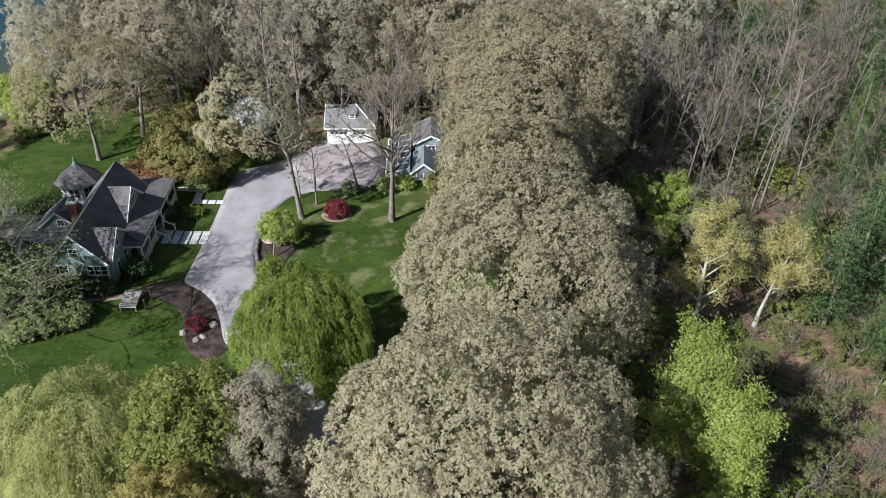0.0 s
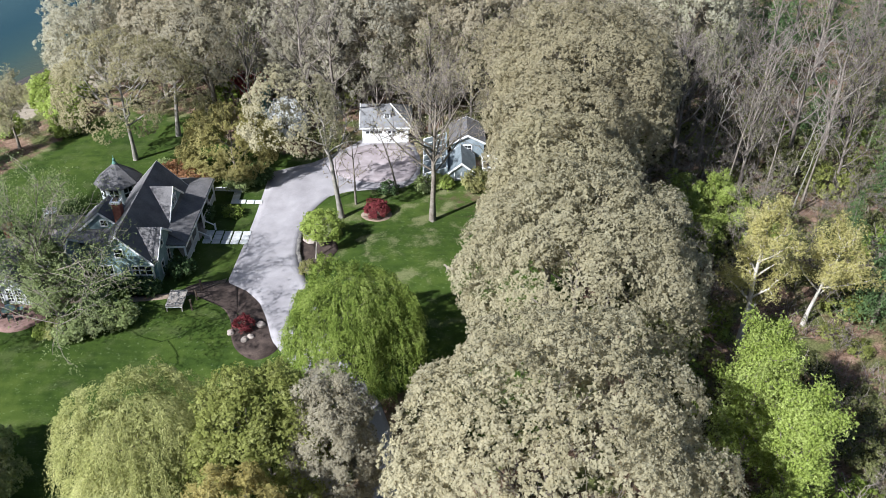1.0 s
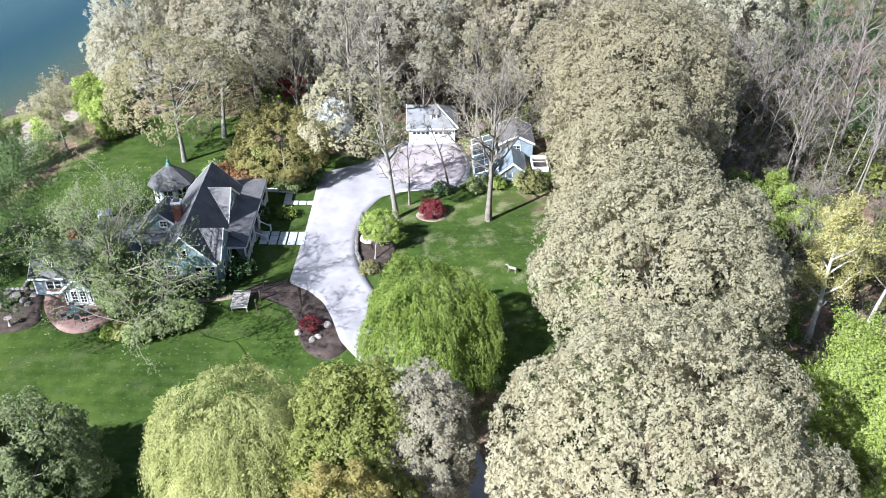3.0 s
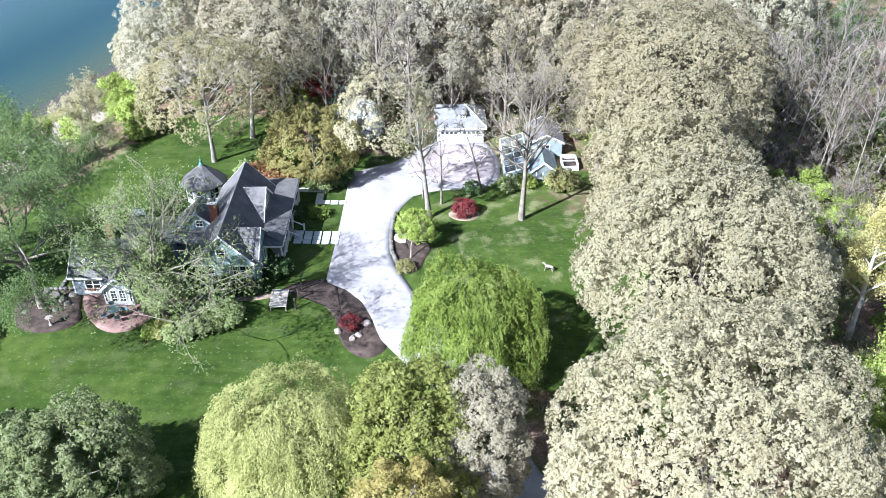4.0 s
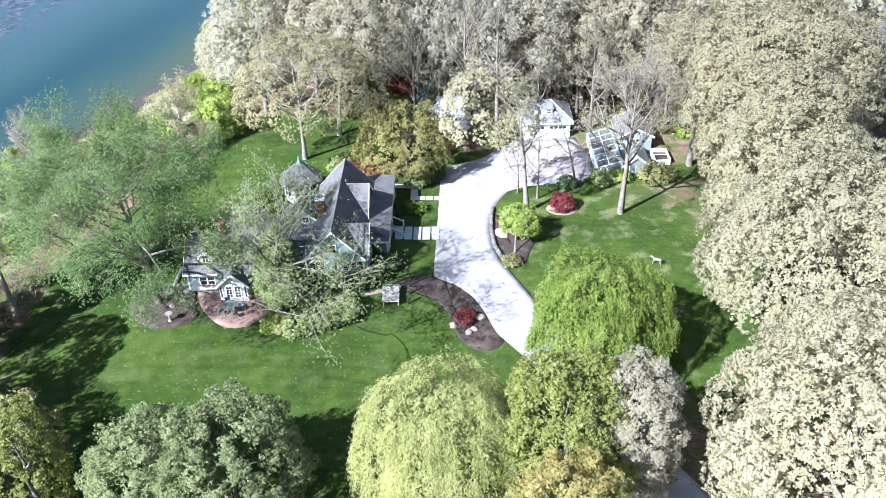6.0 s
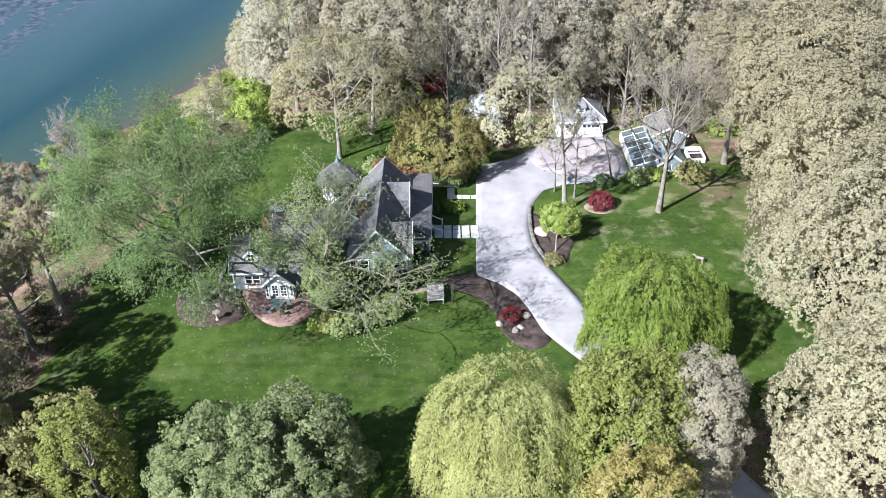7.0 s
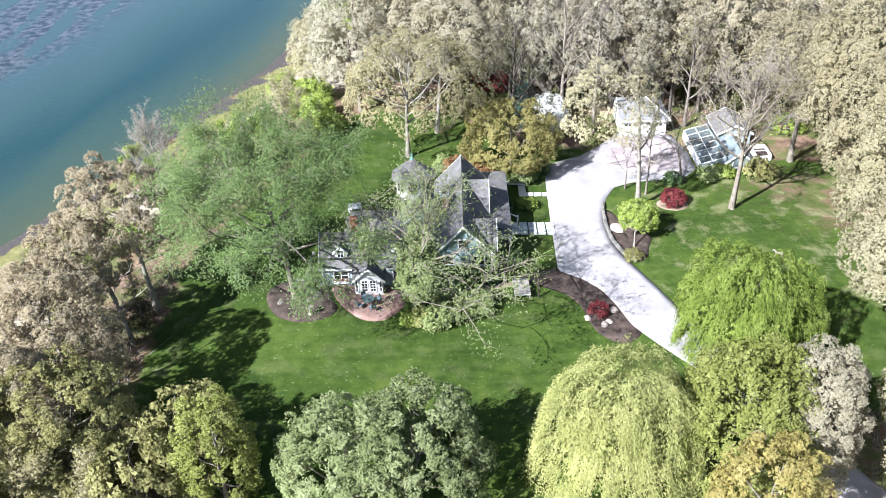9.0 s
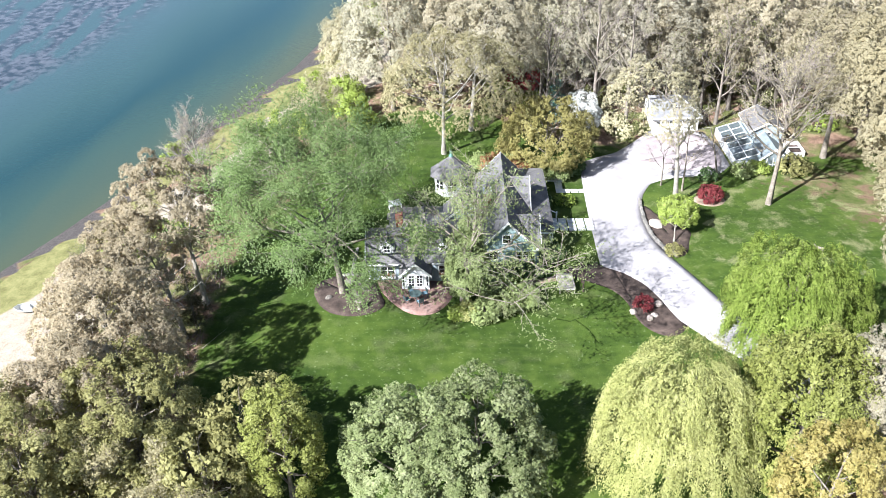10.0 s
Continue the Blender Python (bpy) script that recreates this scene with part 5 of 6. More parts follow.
# stepping pavers from the drive to the porch steps: three rows of square stones, and a second narrow path
paver_bm = boxes(((-0.42, -0.38, -0.05), (0.42, 0.38, 0.05)))
bmesh.ops.bevel(paver_bm, geom=paver_bm.edges[:], offset=0.02, segments=1, affect="EDGES")
paver_me = bpy.data.meshes.new("paver")
paver_bm.to_mesh(paver_me)
paver_bm.free()
paver_me.materials.append(PAVER)
walkway = thing("walkway", -22.2, 98.3, H(-22.2, 98.3), 0, "walk of square pale pavers with grass joints", "walkway", kind="structure")


def lay(x, y, turn=0.0):
    ob = new("paver", paver_me)
    ob.parent = walkway
    ob.matrix_basis = pose(x + 22.2, y - 98.3, H(x, y) + 0.06 - H(-22.2, 98.3), 0, 0, turn)


for i in range(5):
    for j in range(3):
        lay(-24.0 + 0.98 * i, 97.45 + 0.92 * j + 0.02 * i, rng.normal() * 1.0)
for i in range(5):
    lay(-24.9 + 0.62 * i, 108.3, rng.normal() * 2)
for j in range(3):
    lay(-22.6, 107.4 - 0.8 * j, rng.normal() * 2)
for i in range(3):
    lay(-21.8 + 0.95 * i, 105.9, rng.normal() * 2)

# low dry stone wall round the island bed: each stone its own piece
wall_line = resample([(-13.75, 102.6), (-14.0, 100.0), (-14.05, 97.0), (-13.85, 94.6), (-13.2, 92.2), (-12.3, 90.6)], 27)
island_wall = thing("stone_wall", -14, 97, H(-14, 97), 0, "low curved dry stone wall edging the island bed", "wall", kind="structure")
stone_set = [stone_mesh("stone", 0.27, 0.2, 0.15, 20 + k) for k in range(5)]
for me in stone_set:
    me.materials.append(STONE)
for k, (x, y) in enumerate(wall_line):
    for lvl in range(2):
        ob = new("stone", stone_set[(k + lvl * 2) % 5])
        ob.parent = island_wall
        ob.matrix_basis = pose(x + 14 + rng.normal() * 0.03, y - 97, H(x, y) - H(-14, 97) + 0.12 + 0.2 * lvl, 0, 0, 80 + rng.normal() * 12)

# edging wall west of the cottage
edge_wall = thing("stone_wall", -44.6, 88, H(-44.6, 88), 0, "low pale stone edging wall beside the cottage", "wall", kind="structure")
for k, (x, y) in enumerate(np.vstack([resample([(-45.4, 93.0), (-45.5, 90.5), (-45.4, 88.2)], 11), resample([(-46.8, 87.9), (-44.0, 87.9)], 7)])):
    ob = new("stone", stone_set[k % 5])
    ob.parent = edge_wall
    ob.matrix_basis = pose(x + 44.6, y - 88, H(x, y) - H(-44.6, 88) + 0.14, 0, 0, rng.normal() * 10 + (85 if k < 11 else 0))

# stone terrace behind the cottage, of large irregular slabs
terrace = thing("terrace", -38.5, 98.5, H(-38.5, 98.5), 0, "grey flagstone terrace behind the cottage", "terrace", kind="structure")
flag_set = []
for k in range(4):
    bm = bmesh.new()
    sheet([(-0.62 + rng.normal() * 0.04, -0.62 + rng.normal() * 0.04, 0.06), (0.62 + rng.normal() * 0.04, -0.62, 0.06), (0.62, 0.62 + rng.normal() * 0.04, 0.06), (-0.62, 0.62, 0.06)], 0.12, bm)
    me = bpy.data.meshes.new("slab")
    bmesh.ops.recalc_face_normals(bm, faces=bm.faces)
    bm.to_mesh(me)
    bm.free()
    me.materials.append(STONE_PALE if k == 1 else STONE)
    flag_set.append(me)
for i in range(6):
    for j in range(6):
        x, y = -42.0 + 1.3 * i + (0.3 if j % 2 else 0), 94.6 + 1.3 * j
        ob = new("slab", flag_set[(i * 3 + j * 2) % 4])
        ob.parent = terrace
        ob.matrix_basis = pose(x + 38.5, y - 98.5, max(H(x, y), 0.0) + 0.1 - H(-38.5, 98.5), 0, 0, rng.normal() * 2)


def outdoor_table(x, y):
    z = H(x, y) + 0.05
    t = thing("patio_table", x, y, z, 12, "round dark metal patio table", "table")
    bm = bmesh.new()
    bmesh.ops.create_cone(bm, cap_ends=True, segments=24, radius1=0.6, radius2=0.6, depth=0.04, matrix=Matrix.Translation((0, 0, 0.73)))
    part("tabletop", bm, IRON, t, "teal-grey glass top")
    for k in range(4):
        a = k * math.pi / 2
        part("leg", seg_mesh_bm([((0.45 * math.cos(a), 0.45 * math.sin(a), 0), (0.3 * math.cos(a), 0.3 * math.sin(a), 0.72), 0.03, 0.03)]), IRON, t)
    for k in range(4):
        a = k * math.pi / 2 + 0.5
        c = thing("patio_chair", x + 0.95 * math.cos(a), y + 0.95 * math.sin(a), z, math.degrees(a) + 90, "dark metal patio chair with blue-grey seat", "chair", "chairs round the patio table")
        part("seat", boxes(((-0.24, -0.24, 0.42), (0.24, 0.24, 0.47))), CUSHION, c)
        part("backrest", boxes(((-0.24, -0.28, 0.5), (0.24, -0.24, 0.88))), IRON, c)
        for sx in (-0.21, 0.21):
            for sy in (-0.21, 0.21):
                part("leg", boxes(((sx - 0.02, sy - 0.02, 0), (sx + 0.02, sy + 0.02, 0.42))), IRON, c)
    return t


def seg_mesh_bm(seg):
    bm = bmesh.new()
    for p0, p1, r0, r1 in seg:
        d = Vector(p1) - Vector(p0)
        m = Matrix.Translation((Vector(p0) + Vector(p1)) / 2) @ d.to_track_quat("Z", "Y").to_matrix().to_4x4()
        bmesh.ops.create_cone(bm, cap_ends=True, segments=8, radius1=r0, radius2=r1, depth=d.length, matrix=m)
    return bm


IRON = material("dark_green_iron", [(0.05, 0.08, 0.08), (0.09, 0.13, 0.13)], 3.0, 20.0, 0.5, metal=0.3)
CUSHION = material("blue_cushion", [(0.10, 0.17, 0.22), (0.15, 0.23, 0.28)], 3.0, 20.0, 0.9)
outdoor_table(-38.9, 83.6)


def bird_bath(x, y):
    b = thing("bird_bath", x, y, H(x, y), 0, "white stone bird bath on the mulch", "bird bath")
    bm = bmesh.new()
    bmesh.ops.create_cone(bm, cap_ends=True, segments=14, radius1=0.2, radius2=0.09, depth=0.3, matrix=Matrix.Translation((0, 0, 0.15)))
    bmesh.ops.create_cone(bm, cap_ends=True, segments=14, radius1=0.09, radius2=0.1, depth=0.5, matrix=Matrix.Translation((0, 0, 0.52)))
    part("pedestal", bm, STONE_PALE, b)
    bm = bmesh.new()
    bmesh.ops.create_cone(bm, cap_ends=True, segments=20, radius1=0.12, radius2=0.36, depth=0.14, matrix=Matrix.Translation((0, 0, 0.82)))
    part("bowl", bm, STONE_PALE, b)


bird_bath(-44.3, 82.2)


def lawn_statue(x, y):
    """A pale four-legged garden sculpture, as one plain form."""
    bm = seg_mesh_bm([((-0.75, 0, 1.0), (0.7, 0, 1.12), 0.24, 0.28), ((0.6, 0, 1.15), (1.05, 0, 1.65), 0.2, 0.13), ((1.0, 0, 1.68), (1.38, 0, 1.52), 0.13, 0.08),
                      ((-0.65, 0.14, 1.0), (-0.8, 0.14, 0), 0.1, 0.06), ((-0.6, -0.14, 1.0), (-0.5, -0.14, 0), 0.1, 0.06),
                      ((0.6, 0.14, 1.05), (0.85, 0.14, 0), 0.1, 0.06), ((0.55, -0.14, 1.05), (0.5, -0.14, 0), 0.1, 0.06), ((-0.75, 0, 1.1), (-1.05, 0, 0.5), 0.07, 0.03)])
    me = bpy.data.meshes.new("statue")
    bm.to_mesh(me)
    bm.free()
    me.materials.append(STONE_PALE)
    ob = new("statue", me)
    ob.matrix_basis = pose(x, y, H(x, y), 0, 0, 162) @ Matrix.Diagonal((0.5, 0.62, 0.54, 1))
    return tagged(ob, "life-size pale stone lawn sculpture on four legs", "statue")


lawn_statue(1.75, 89.6)


def wooden_bench(x, y):
    b = thing("garden_platform", x, y, H(x, y), 2, "weathered grey slatted wooden table beside the path", "table")
    for k in range(8):
        part("slat", boxes(((-0.8, -1.3 + 0.33 * k, 0.62), (0.8, -1.02 + 0.33 * k, 0.68))), WOOD_GREY, b)
    part("apron", boxes(((-0.78, -1.28, 0.5), (-0.72, 1.28, 0.62)), ((0.72, -1.28, 0.5), (0.78, 1.28, 0.62)), ((-0.72, -1.28, 0.5), (0.72, -1.22, 0.62)), ((-0.72, 1.22, 0.5), (0.72, 1.28, 0.62))), WHITE, b)
    for sx in (-0.7, 0.7):
        for sy in (-1.2, 1.2):
            part("leg", boxes(((sx - 0.05, sy - 0.05, 0), (sx + 0.05, sy + 0.05, 0.5))), WOOD_GREY, b)


wooden_bench(-24.2, 86.0)
for k, (x, y) in enumerate([(-22.6, 85.0), (-22.5, 86.6), (-22.4, 88.2)]):
    f = thing("fence_post", x, y, H(x, y), 0, "dark wooden post beside the path", "post", "posts beside the path")
    part("post", boxes(((-0.07, -0.07, 0), (0.07, 0.07, 1.2))), WOOD_DARK, f)
    part("cap", boxes(((-0.1, -0.1, 1.2), (0.1, 0.1, 1.26))), WOOD_DARK, f)


def sofa(x, y):
    s = thing("outdoor_sofa", x, y, max(H(x, y), 0) + 0.16, 0, "dark wicker outdoor sofa with blue cushions on the terrace", "sofa")
    part("base", boxes(((-1.0, -0.4, 0), (1.0, 0.4, 0.3))), WOOD_DARK, s)
    part("backrest", boxes(((-1.0, 0.3, 0.3), (1.0, 0.42, 0.8))), WOOD_DARK, s)
    part("cushion", boxes(((-0.95, -0.38, 0.3), (-0.02, 0.28, 0.44))), CUSHION, s)
    part("cushion", boxes(((0.02, -0.38, 0.3), (0.95, 0.28, 0.44))), CUSHION, s)
    for sx in (-1.0, 0.9):
        part("arm", boxes(((sx, -0.4, 0.3), (sx + 0.1, 0.3, 0.6))), WOOD_DARK, s)


sofa(-40.2, 95.4)


def bench(x, y, rz):
    b = thing("garden_bench", x, y, max(H(x, y), 0) + 0.1, rz, "white wooden garden bench on the terrace", "bench")
    part("seat", boxes(((-0.75, -0.22, 0.4), (0.75, 0.22, 0.46))), WHITE, b)
    part("backrest", boxes(((-0.75, 0.2, 0.46), (0.75, 0.26, 0.95))), WHITE, b)
    for sx in (-0.7, 0.7):
        for sy in (-0.18, 0.18):
            part("leg", boxes(((sx - 0.04, sy - 0.04, 0), (sx + 0.04, sy + 0.04, 0.4))), WHITE, b)


bench(-41.8, 101.6, 15)


def rowing_boat(x, y, rz):
    b = thing("rowing_boat", x, y, H(x, y), rz, "white rowing boat drawn up on the beach", "boat")
    bm = bmesh.new()
    n = 13
    rings = []
    for i in range(n):
        t = i / (n - 1) * 2 - 1
        w = 0.72 * math.sqrt(max(0.0, 1 - abs(t) ** 2.6)) + 0.02
        rings.append([bm.verts.new((t * 2.3, w * math.sin(a), 0.55 + 0.15 * t * t - 0.55 * math.cos(a) * (1 if w > 0.05 else 0.2))) for a in np.linspace(-math.pi / 2, math.pi / 2, 9)])
    for i in range(n - 1):
        for j in range(8):
            bm.faces.new([rings[i][j], rings[i][j + 1], rings[i + 1][j + 1], rings[i + 1][j]])
    bmesh.ops.solidify(bm, geom=bm.faces[:], thickness=0.05)
    part("hull", bm, WHITE, b)
    for u in (-1.0, 0.4):
        part("thwart", boxes(((u - 0.12, -0.6, 0.42), (u + 0.12, 0.6, 0.46))), WHITE, b)


rowing_boat(-77.6, 86.6, 12)

# shrubs
shrub("red_maple", -6.1, 101.6, 1.8, 1.08, "red", "round clipped deep red shrub on the lawn", 900, 0.12)
shrub("red_maple", -17.2, 82.3, 1.1, 0.75, "red", "small red shrub in the mulch bed", 260, 0.13)
tree("small_maple", -11.9, 93.4, 4.2, 1.85, "lime", label="small round bright green tree leaning over the island bed", clear=0.38, dens=3.4, size=0.13, trunk_r=0.1, lobe=0.55, lean=(0.6, 2.0), bark=BARK_LIGHT)
shrub("box_shrub", -5.0, 106.8, 1.3, 0.9, "pine", "dark clipped evergreen shrub by the drive", 300, 0.15)
shrub("box_hedge", -0.6, 107.6, 1.3, 1.3, "green", "low clipped green hedge by the greenhouse", 420, 0.15)
shrub("box_hedge", 1.2, 107.8, 1.2, 1.1, "lime", "low clipped yellow-green hedge by the greenhouse", 380, 0.15)
shrub("garden_shrub", 5.4, 107.9, 1.6, 1.6, "olive", "loose olive shrub by the greenhouse", 420, 0.2)
shrub("garden_shrub", -12.4, 91.2, 1.0, 0.75, "olive", "small golden shrub at the island's tip", 200, 0.14)
for x, y, s in ((-32.3, 88.0, 1.2), (-31.0, 87.9, 1.0), (-29.6, 88.0, 1.1), (-28.3, 88.0, 1.2), (-27.1, 87.9, 1.0)):
    shrub("foundation_shrub", x, y, s + 0.3, 0.85, "pine", "dark evergreen shrub against the house wall", 260, 0.16, group="shrubs along the house wall")
shrub("rhododendron", -25.0, 91.0, 1.6, 1.1, "pine", "dark rounded evergreen beside the porch", 320, 0.17)
shrub("rhododendron", -25.2, 102.0, 1.5, 1.0, "pine", "dark rounded evergreen beside the porch", 320, 0.17)
shrub("garden_shrub", -22.3, 103.2, 0.9, 0.9, "weep", "low bright green shrub on the grass", 220, 0.14)
for x, y, r, k in ((-33.9, 81.4, 0.9, "willow"), (-32.4, 81.0, 1.2, "green"), (-30.3, 82.6, 1.5, "sage"), (-28.6, 83.2, 1.4, "green"), (-34.8, 81.2, 0.7, "lime"), (-31.0, 84.6, 1.4, "green"), (-29.6, 84.9, 1.2, "weep")):
    shrub("garden_shrub", x, y, r * 1.3, r, k, "loose green shrub at the foot of the old tree", 380, 0.19, group="shrubs under the old tree")
for x, y, r, k in ((-30.0, 110.0, 1.6, "rust"), (-27.6, 109.2, 1.5, "rust"), (-31.8, 111.5, 1.0, "green"), (-22.6, 108.9, 1.5, "green"), (-20.6, 110.4, 1.4, "pine")):
    shrub("border_shrub", x, y, r * 1.3, r, k, "rounded shrub at the lawn's far border", 420, 0.2, group="shrubs of the far border")
for x, y, r in ((-53.0, 131.0, 2.0), (-49.0, 127.0, 2.0), (-56.0, 124.0, 1.8), (-50.5, 134.0, 2.2), (-55.8, 138.0, 2.0), (-47.0, 122.0, 1.6)):
    shrub("bayberry", x, y, r * 1.7, r, "lime", "yellow-green shrub at the top of the beach", 520, 0.26, group="shrubs above the beach")


# ---------------------------------------------------------------- trees of the yard
tree("oak_tree", 11.5, 75.2, 19.0, 8.7, "cream", label="large oak covered in cream spring catkins", clear=0.25, dens=2.3, size=0.135, count=130, lobe=1.9)
tree("oak_tree", 7.4, 56.0, 19.4, 8.9, "cream", label="large oak covered in cream spring catkins beside the lane", clear=0.15, dens=2.3, size=0.135, count=130, lobe=1.9)
tree("oak_tree", 12.2, 92.0, 20.5, 6.0, "tan", label="tall oak with tan spring catkins at the lawn's edge", clear=0.28, dens=2.2, size=0.14)
tree("oak_tree", 10.6, 84.6, 19.0, 5.8, "tan", label="oak with tan spring catkins at the lawn's edge", clear=0.25, dens=2.2, size=0.14)
tree("oak_tree", 15.3, 102.5, 23.0, 8.8, "tan", label="tall oak with tan spring catkins and grey trunk", clear=0.3, dens=2.0, size=0.14, count=120, lobe=2.0)
tree("oak_tree", -10.0, 101.4, 17.6, 4.6, "cream", label="slender oak in pale young leaf on the drive island", clear=0.5, lean=(-1.6, -1.0), off=(-2.6, 0), dens=2.0, size=0.125, limbs=13, bark=BARK_LIGHT, lobe=0.8, count=90, gaps=0.2)
tree("ash_tree", 0.0, 100.0, 18.0, 6.2, "tan", "bare", label="thinly leafed grey tree on the lawn with a straight trunk", clear=0.36, lean=(0.5, 0.3), dens=0.6, size=0.14, limbs=26, twigs=18, rise=0.95)
tree("young_tree", -8.6, 104.2, 10.5, 2.4, "tan", "bare", label="thin bare young tree on the drive island", trunk_r=0.13, dens=0.15)
tree("young_tree", -10.7, 105.9, 6.0, 2.6, "tan", "bare", label="small forked bare tree beside the drive", trunk_r=0.12, dens=0.1, clear=0.25, limbs=6)
tree("young_tree", -4.0, 106.5, 11.0, 2.2, "tan", "bare", label="thin bare leaning tree near the garage", trunk_r=0.14, lean=(-2.6, 0.5), dens=0.15)
tree("oak_tree", -36.3, 114.8, 16.2, 8.0, "olivecream", label="spreading oak in yellowish catkin on the back lawn", clear=0.34, dens=1.8, lean=(0.6, -1.2), off=(1.0, 0.2), size=0.14, lobe=1.15, gaps=0.2, limbs=15, count=115, bark=BARK_LIGHT)
tree("oak_tree", -32.7, 121.3, 17.0, 6.6, "pale", label="tall oak in whitish bloom on the back lawn", clear=0.42, dens=1.7, lean=(1.6, 1.5), lobe=1.1, gaps=0.2, size=0.14, count=100, bark=BARK_LIGHT)
tree("golden_tree", -23.6, 112.0, 8.0, 5.4, "gold", label="broad low tree in olive-gold young leaf beside the drive", clear=0.12, dens=2.2, size=0.14, lobe=0.9, count=110)
tree("spruce", -21.2, 123.6, 6.5, 3.2, "teal", "conifer", label="blue-green spruce at the wood's edge", size=0.22)
tree("japanese_maple", -24.7, 133.0, 5.0, 2.2, "red", label="small dark red tree at the wood's edge", clear=0.15, size=0.2, lobe=0.7)
tree("bare_tree", -11.5, 143.0, 19.0, 4.0, "pale", "bare", label="tall dense-twigged pale grey bare tree", clear=0.15, dens=0.5, size=0.16, limbs=24, twigs=20, rise=1.2)
tree("dogwood", -18.5, 120.0, 5.5, 2.2, "white", label="small white flowering tree at the wood's edge", clear=0.15, size=0.25)
tree("locust_tree", -46.1, 85.0, 14.8, 9.6, "locust", "airy", label="spreading tree in thin green leaf by the patio", clear=0.28, dens=4.2, lean=(3.1, 0.0), size=0.12, limbs=26, bark=BARK, puff=0.045, rise=0.40, droop=0.12, trunk_r=0.36, inner=0.35, rz=140)
old_tree = tree("ivy_clad_tree", -34.3, 83.6, 14.5, 6.6, "young", "airy", label="old tree in thin drooping leaf, its trunk thick with ivy", clear=0.3, dens=0.6, size=0.115, limbs=18, lean=(1.6, -3.2), rise=0.62, trunk_r=0.36, puff=0.055, droop=0.16, bark=BARK, inner=0.2)
iv, iq = lobes_crown(1.7, 0.4, 9.4, 80, 0.62, 6000, 0.115, 5, (0.4, -0.6), 0.2)
for bx, by, bz, reach in ((3.6, -7.6, 4.4, 4.6), (6.2, -6.2, 6.6, 4.0)):
    bough, _, ends = branches(5.2, reach, 0.09, 0.25, 10, 5, 8, rise=0.25, droop=0.30, lean=(2.2, -2.4), inner=0.2)
    shift = np.array([bx, by, bz])
    limb = part_mesh("bough", seg_mesh("bough", [(a + shift, b_ + shift, r0, r1) for a, b_, r0, r1 in bough[6:]]), BARK, old_tree, "low bough hung with pale young leaves")
    ends = ends + shift + rng.normal(size=ends.shape) * np.array([0.4, 0.4, 0.5])
    ends = ends[ends[:, 2] > 1.0]
    v, q = tuft_blades(ends, unit(rng.normal(size=ends.shape) + np.array([0, 0, -0.6])), 0.125, 4, 0.8)
    part_mesh("leaves", leaf_mesh("leaves", v, q), LEAF["young"], limb)
part_mesh("ivy", leaf_mesh("ivy", iv, iq), LEAF["young"], old_tree, "yellow-green climbing leaves")

tree("weeping_tree", -6.5, 75.2, 11.0, 5.3, "weep", "weeping", label="weeping tree with bright green drooping boughs", size=0.19, dens=1.0, hang=1.5, low=0.8)
tree("willow_tree", -19.3, 61.2, 12.4, 5.0, "willow", "weeping", label="weeping willow in yellow-green young leaf", size=0.17, dens=1.15, hang=2.6, low=0.8)
tree("maple_tree", -10.9, 60.2, 14.0, 4.4, "maple", label="round maple in fresh green leaf by the lane", clear=0.1, dens=3.6, size=0.15, lobe=0.95, count=150)
tree("pear_tree", -6.4, 59.9, 14.3, 2.5, "pale", label="narrow tree in whitish blossom beside the lane", clear=0.1, dens=6.0, size=0.115, lobe=0.8, count=90)
tree("maple_tree", -11.6, 53.6, 13.0, 3.2, "amber", label="small maple in yellow spring bloom", clear=0.12, dens=2.4, size=0.14, lobe=0.6, count=100)
tree("apple_tree", -33.6, 60.4, 10.0, 5.0, "sage", label="rounded tree with silvery green leaves", clear=0.1, dens=2.6, size=0.14, lobe=0.85, count=120)
tree("apple_tree", -38.4, 60.0, 9.6, 4.7, "sage", label="rounded tree with silvery green leaves", clear=0.1, dens=2.6, size=0.14, lobe=0.8, count=120)
tree("poplar_tree", -47.4, 60.0, 11.6, 2.6, "maple", label="upright young tree in yellow-green leaf", clear=0.06, dens=2.8, size=0.13, lobe=0.55, count=90)
tree("oak_tree", -59.6, 84.4, 15.5, 4.8, "shore", label="oak in thin pinkish cream catkin by the shore", clear=0.42, dens=1.7, size=0.12, off=(-1.0, 0.8), lobe=0.9, gaps=0.12, limbs=12, lean=(-0.8, 0.4), bark=BARK_LIGHT)
tree("oak_tree", -60.3, 79.2, 12.5, 4.2, "shore", label="oak in thin cream catkin leaning towards the shore", clear=0.38, dens=1.8, size=0.12, off=(-2.2, 1.0), lobe=0.8, gaps=0.12, limbs=12, lean=(-1.6, 0.6), bark=BARK_LIGHT)
tree("oak_tree", -66.0, 77.0, 11.5, 4.0, "shore", label="oak in thin cream catkin on the bank", clear=0.25, dens=1.8, size=0.12, lobe=0.8, limbs=12, bark=BARK_LIGHT)
tree("oak_tree", -62.8, 70.4, 13.5, 5.2, "shore", label="oak in tan catkin by the shore", clear=0.15, dens=2.0, size=0.13, lobe=1.1)
tree("cedar_tree", -59.7, 81.0, 7.5, 2.0, "cedar", "conifer", label="dark juniper beside an oak at the shore wood", size=0.22)
tree("thicket_tree", -64.6, 57.2, 11.0, 4.8, "olive", label="bushy tree in olive young leaf", clear=0.1, dens=2.0, size=0.14, lobe=0.9)
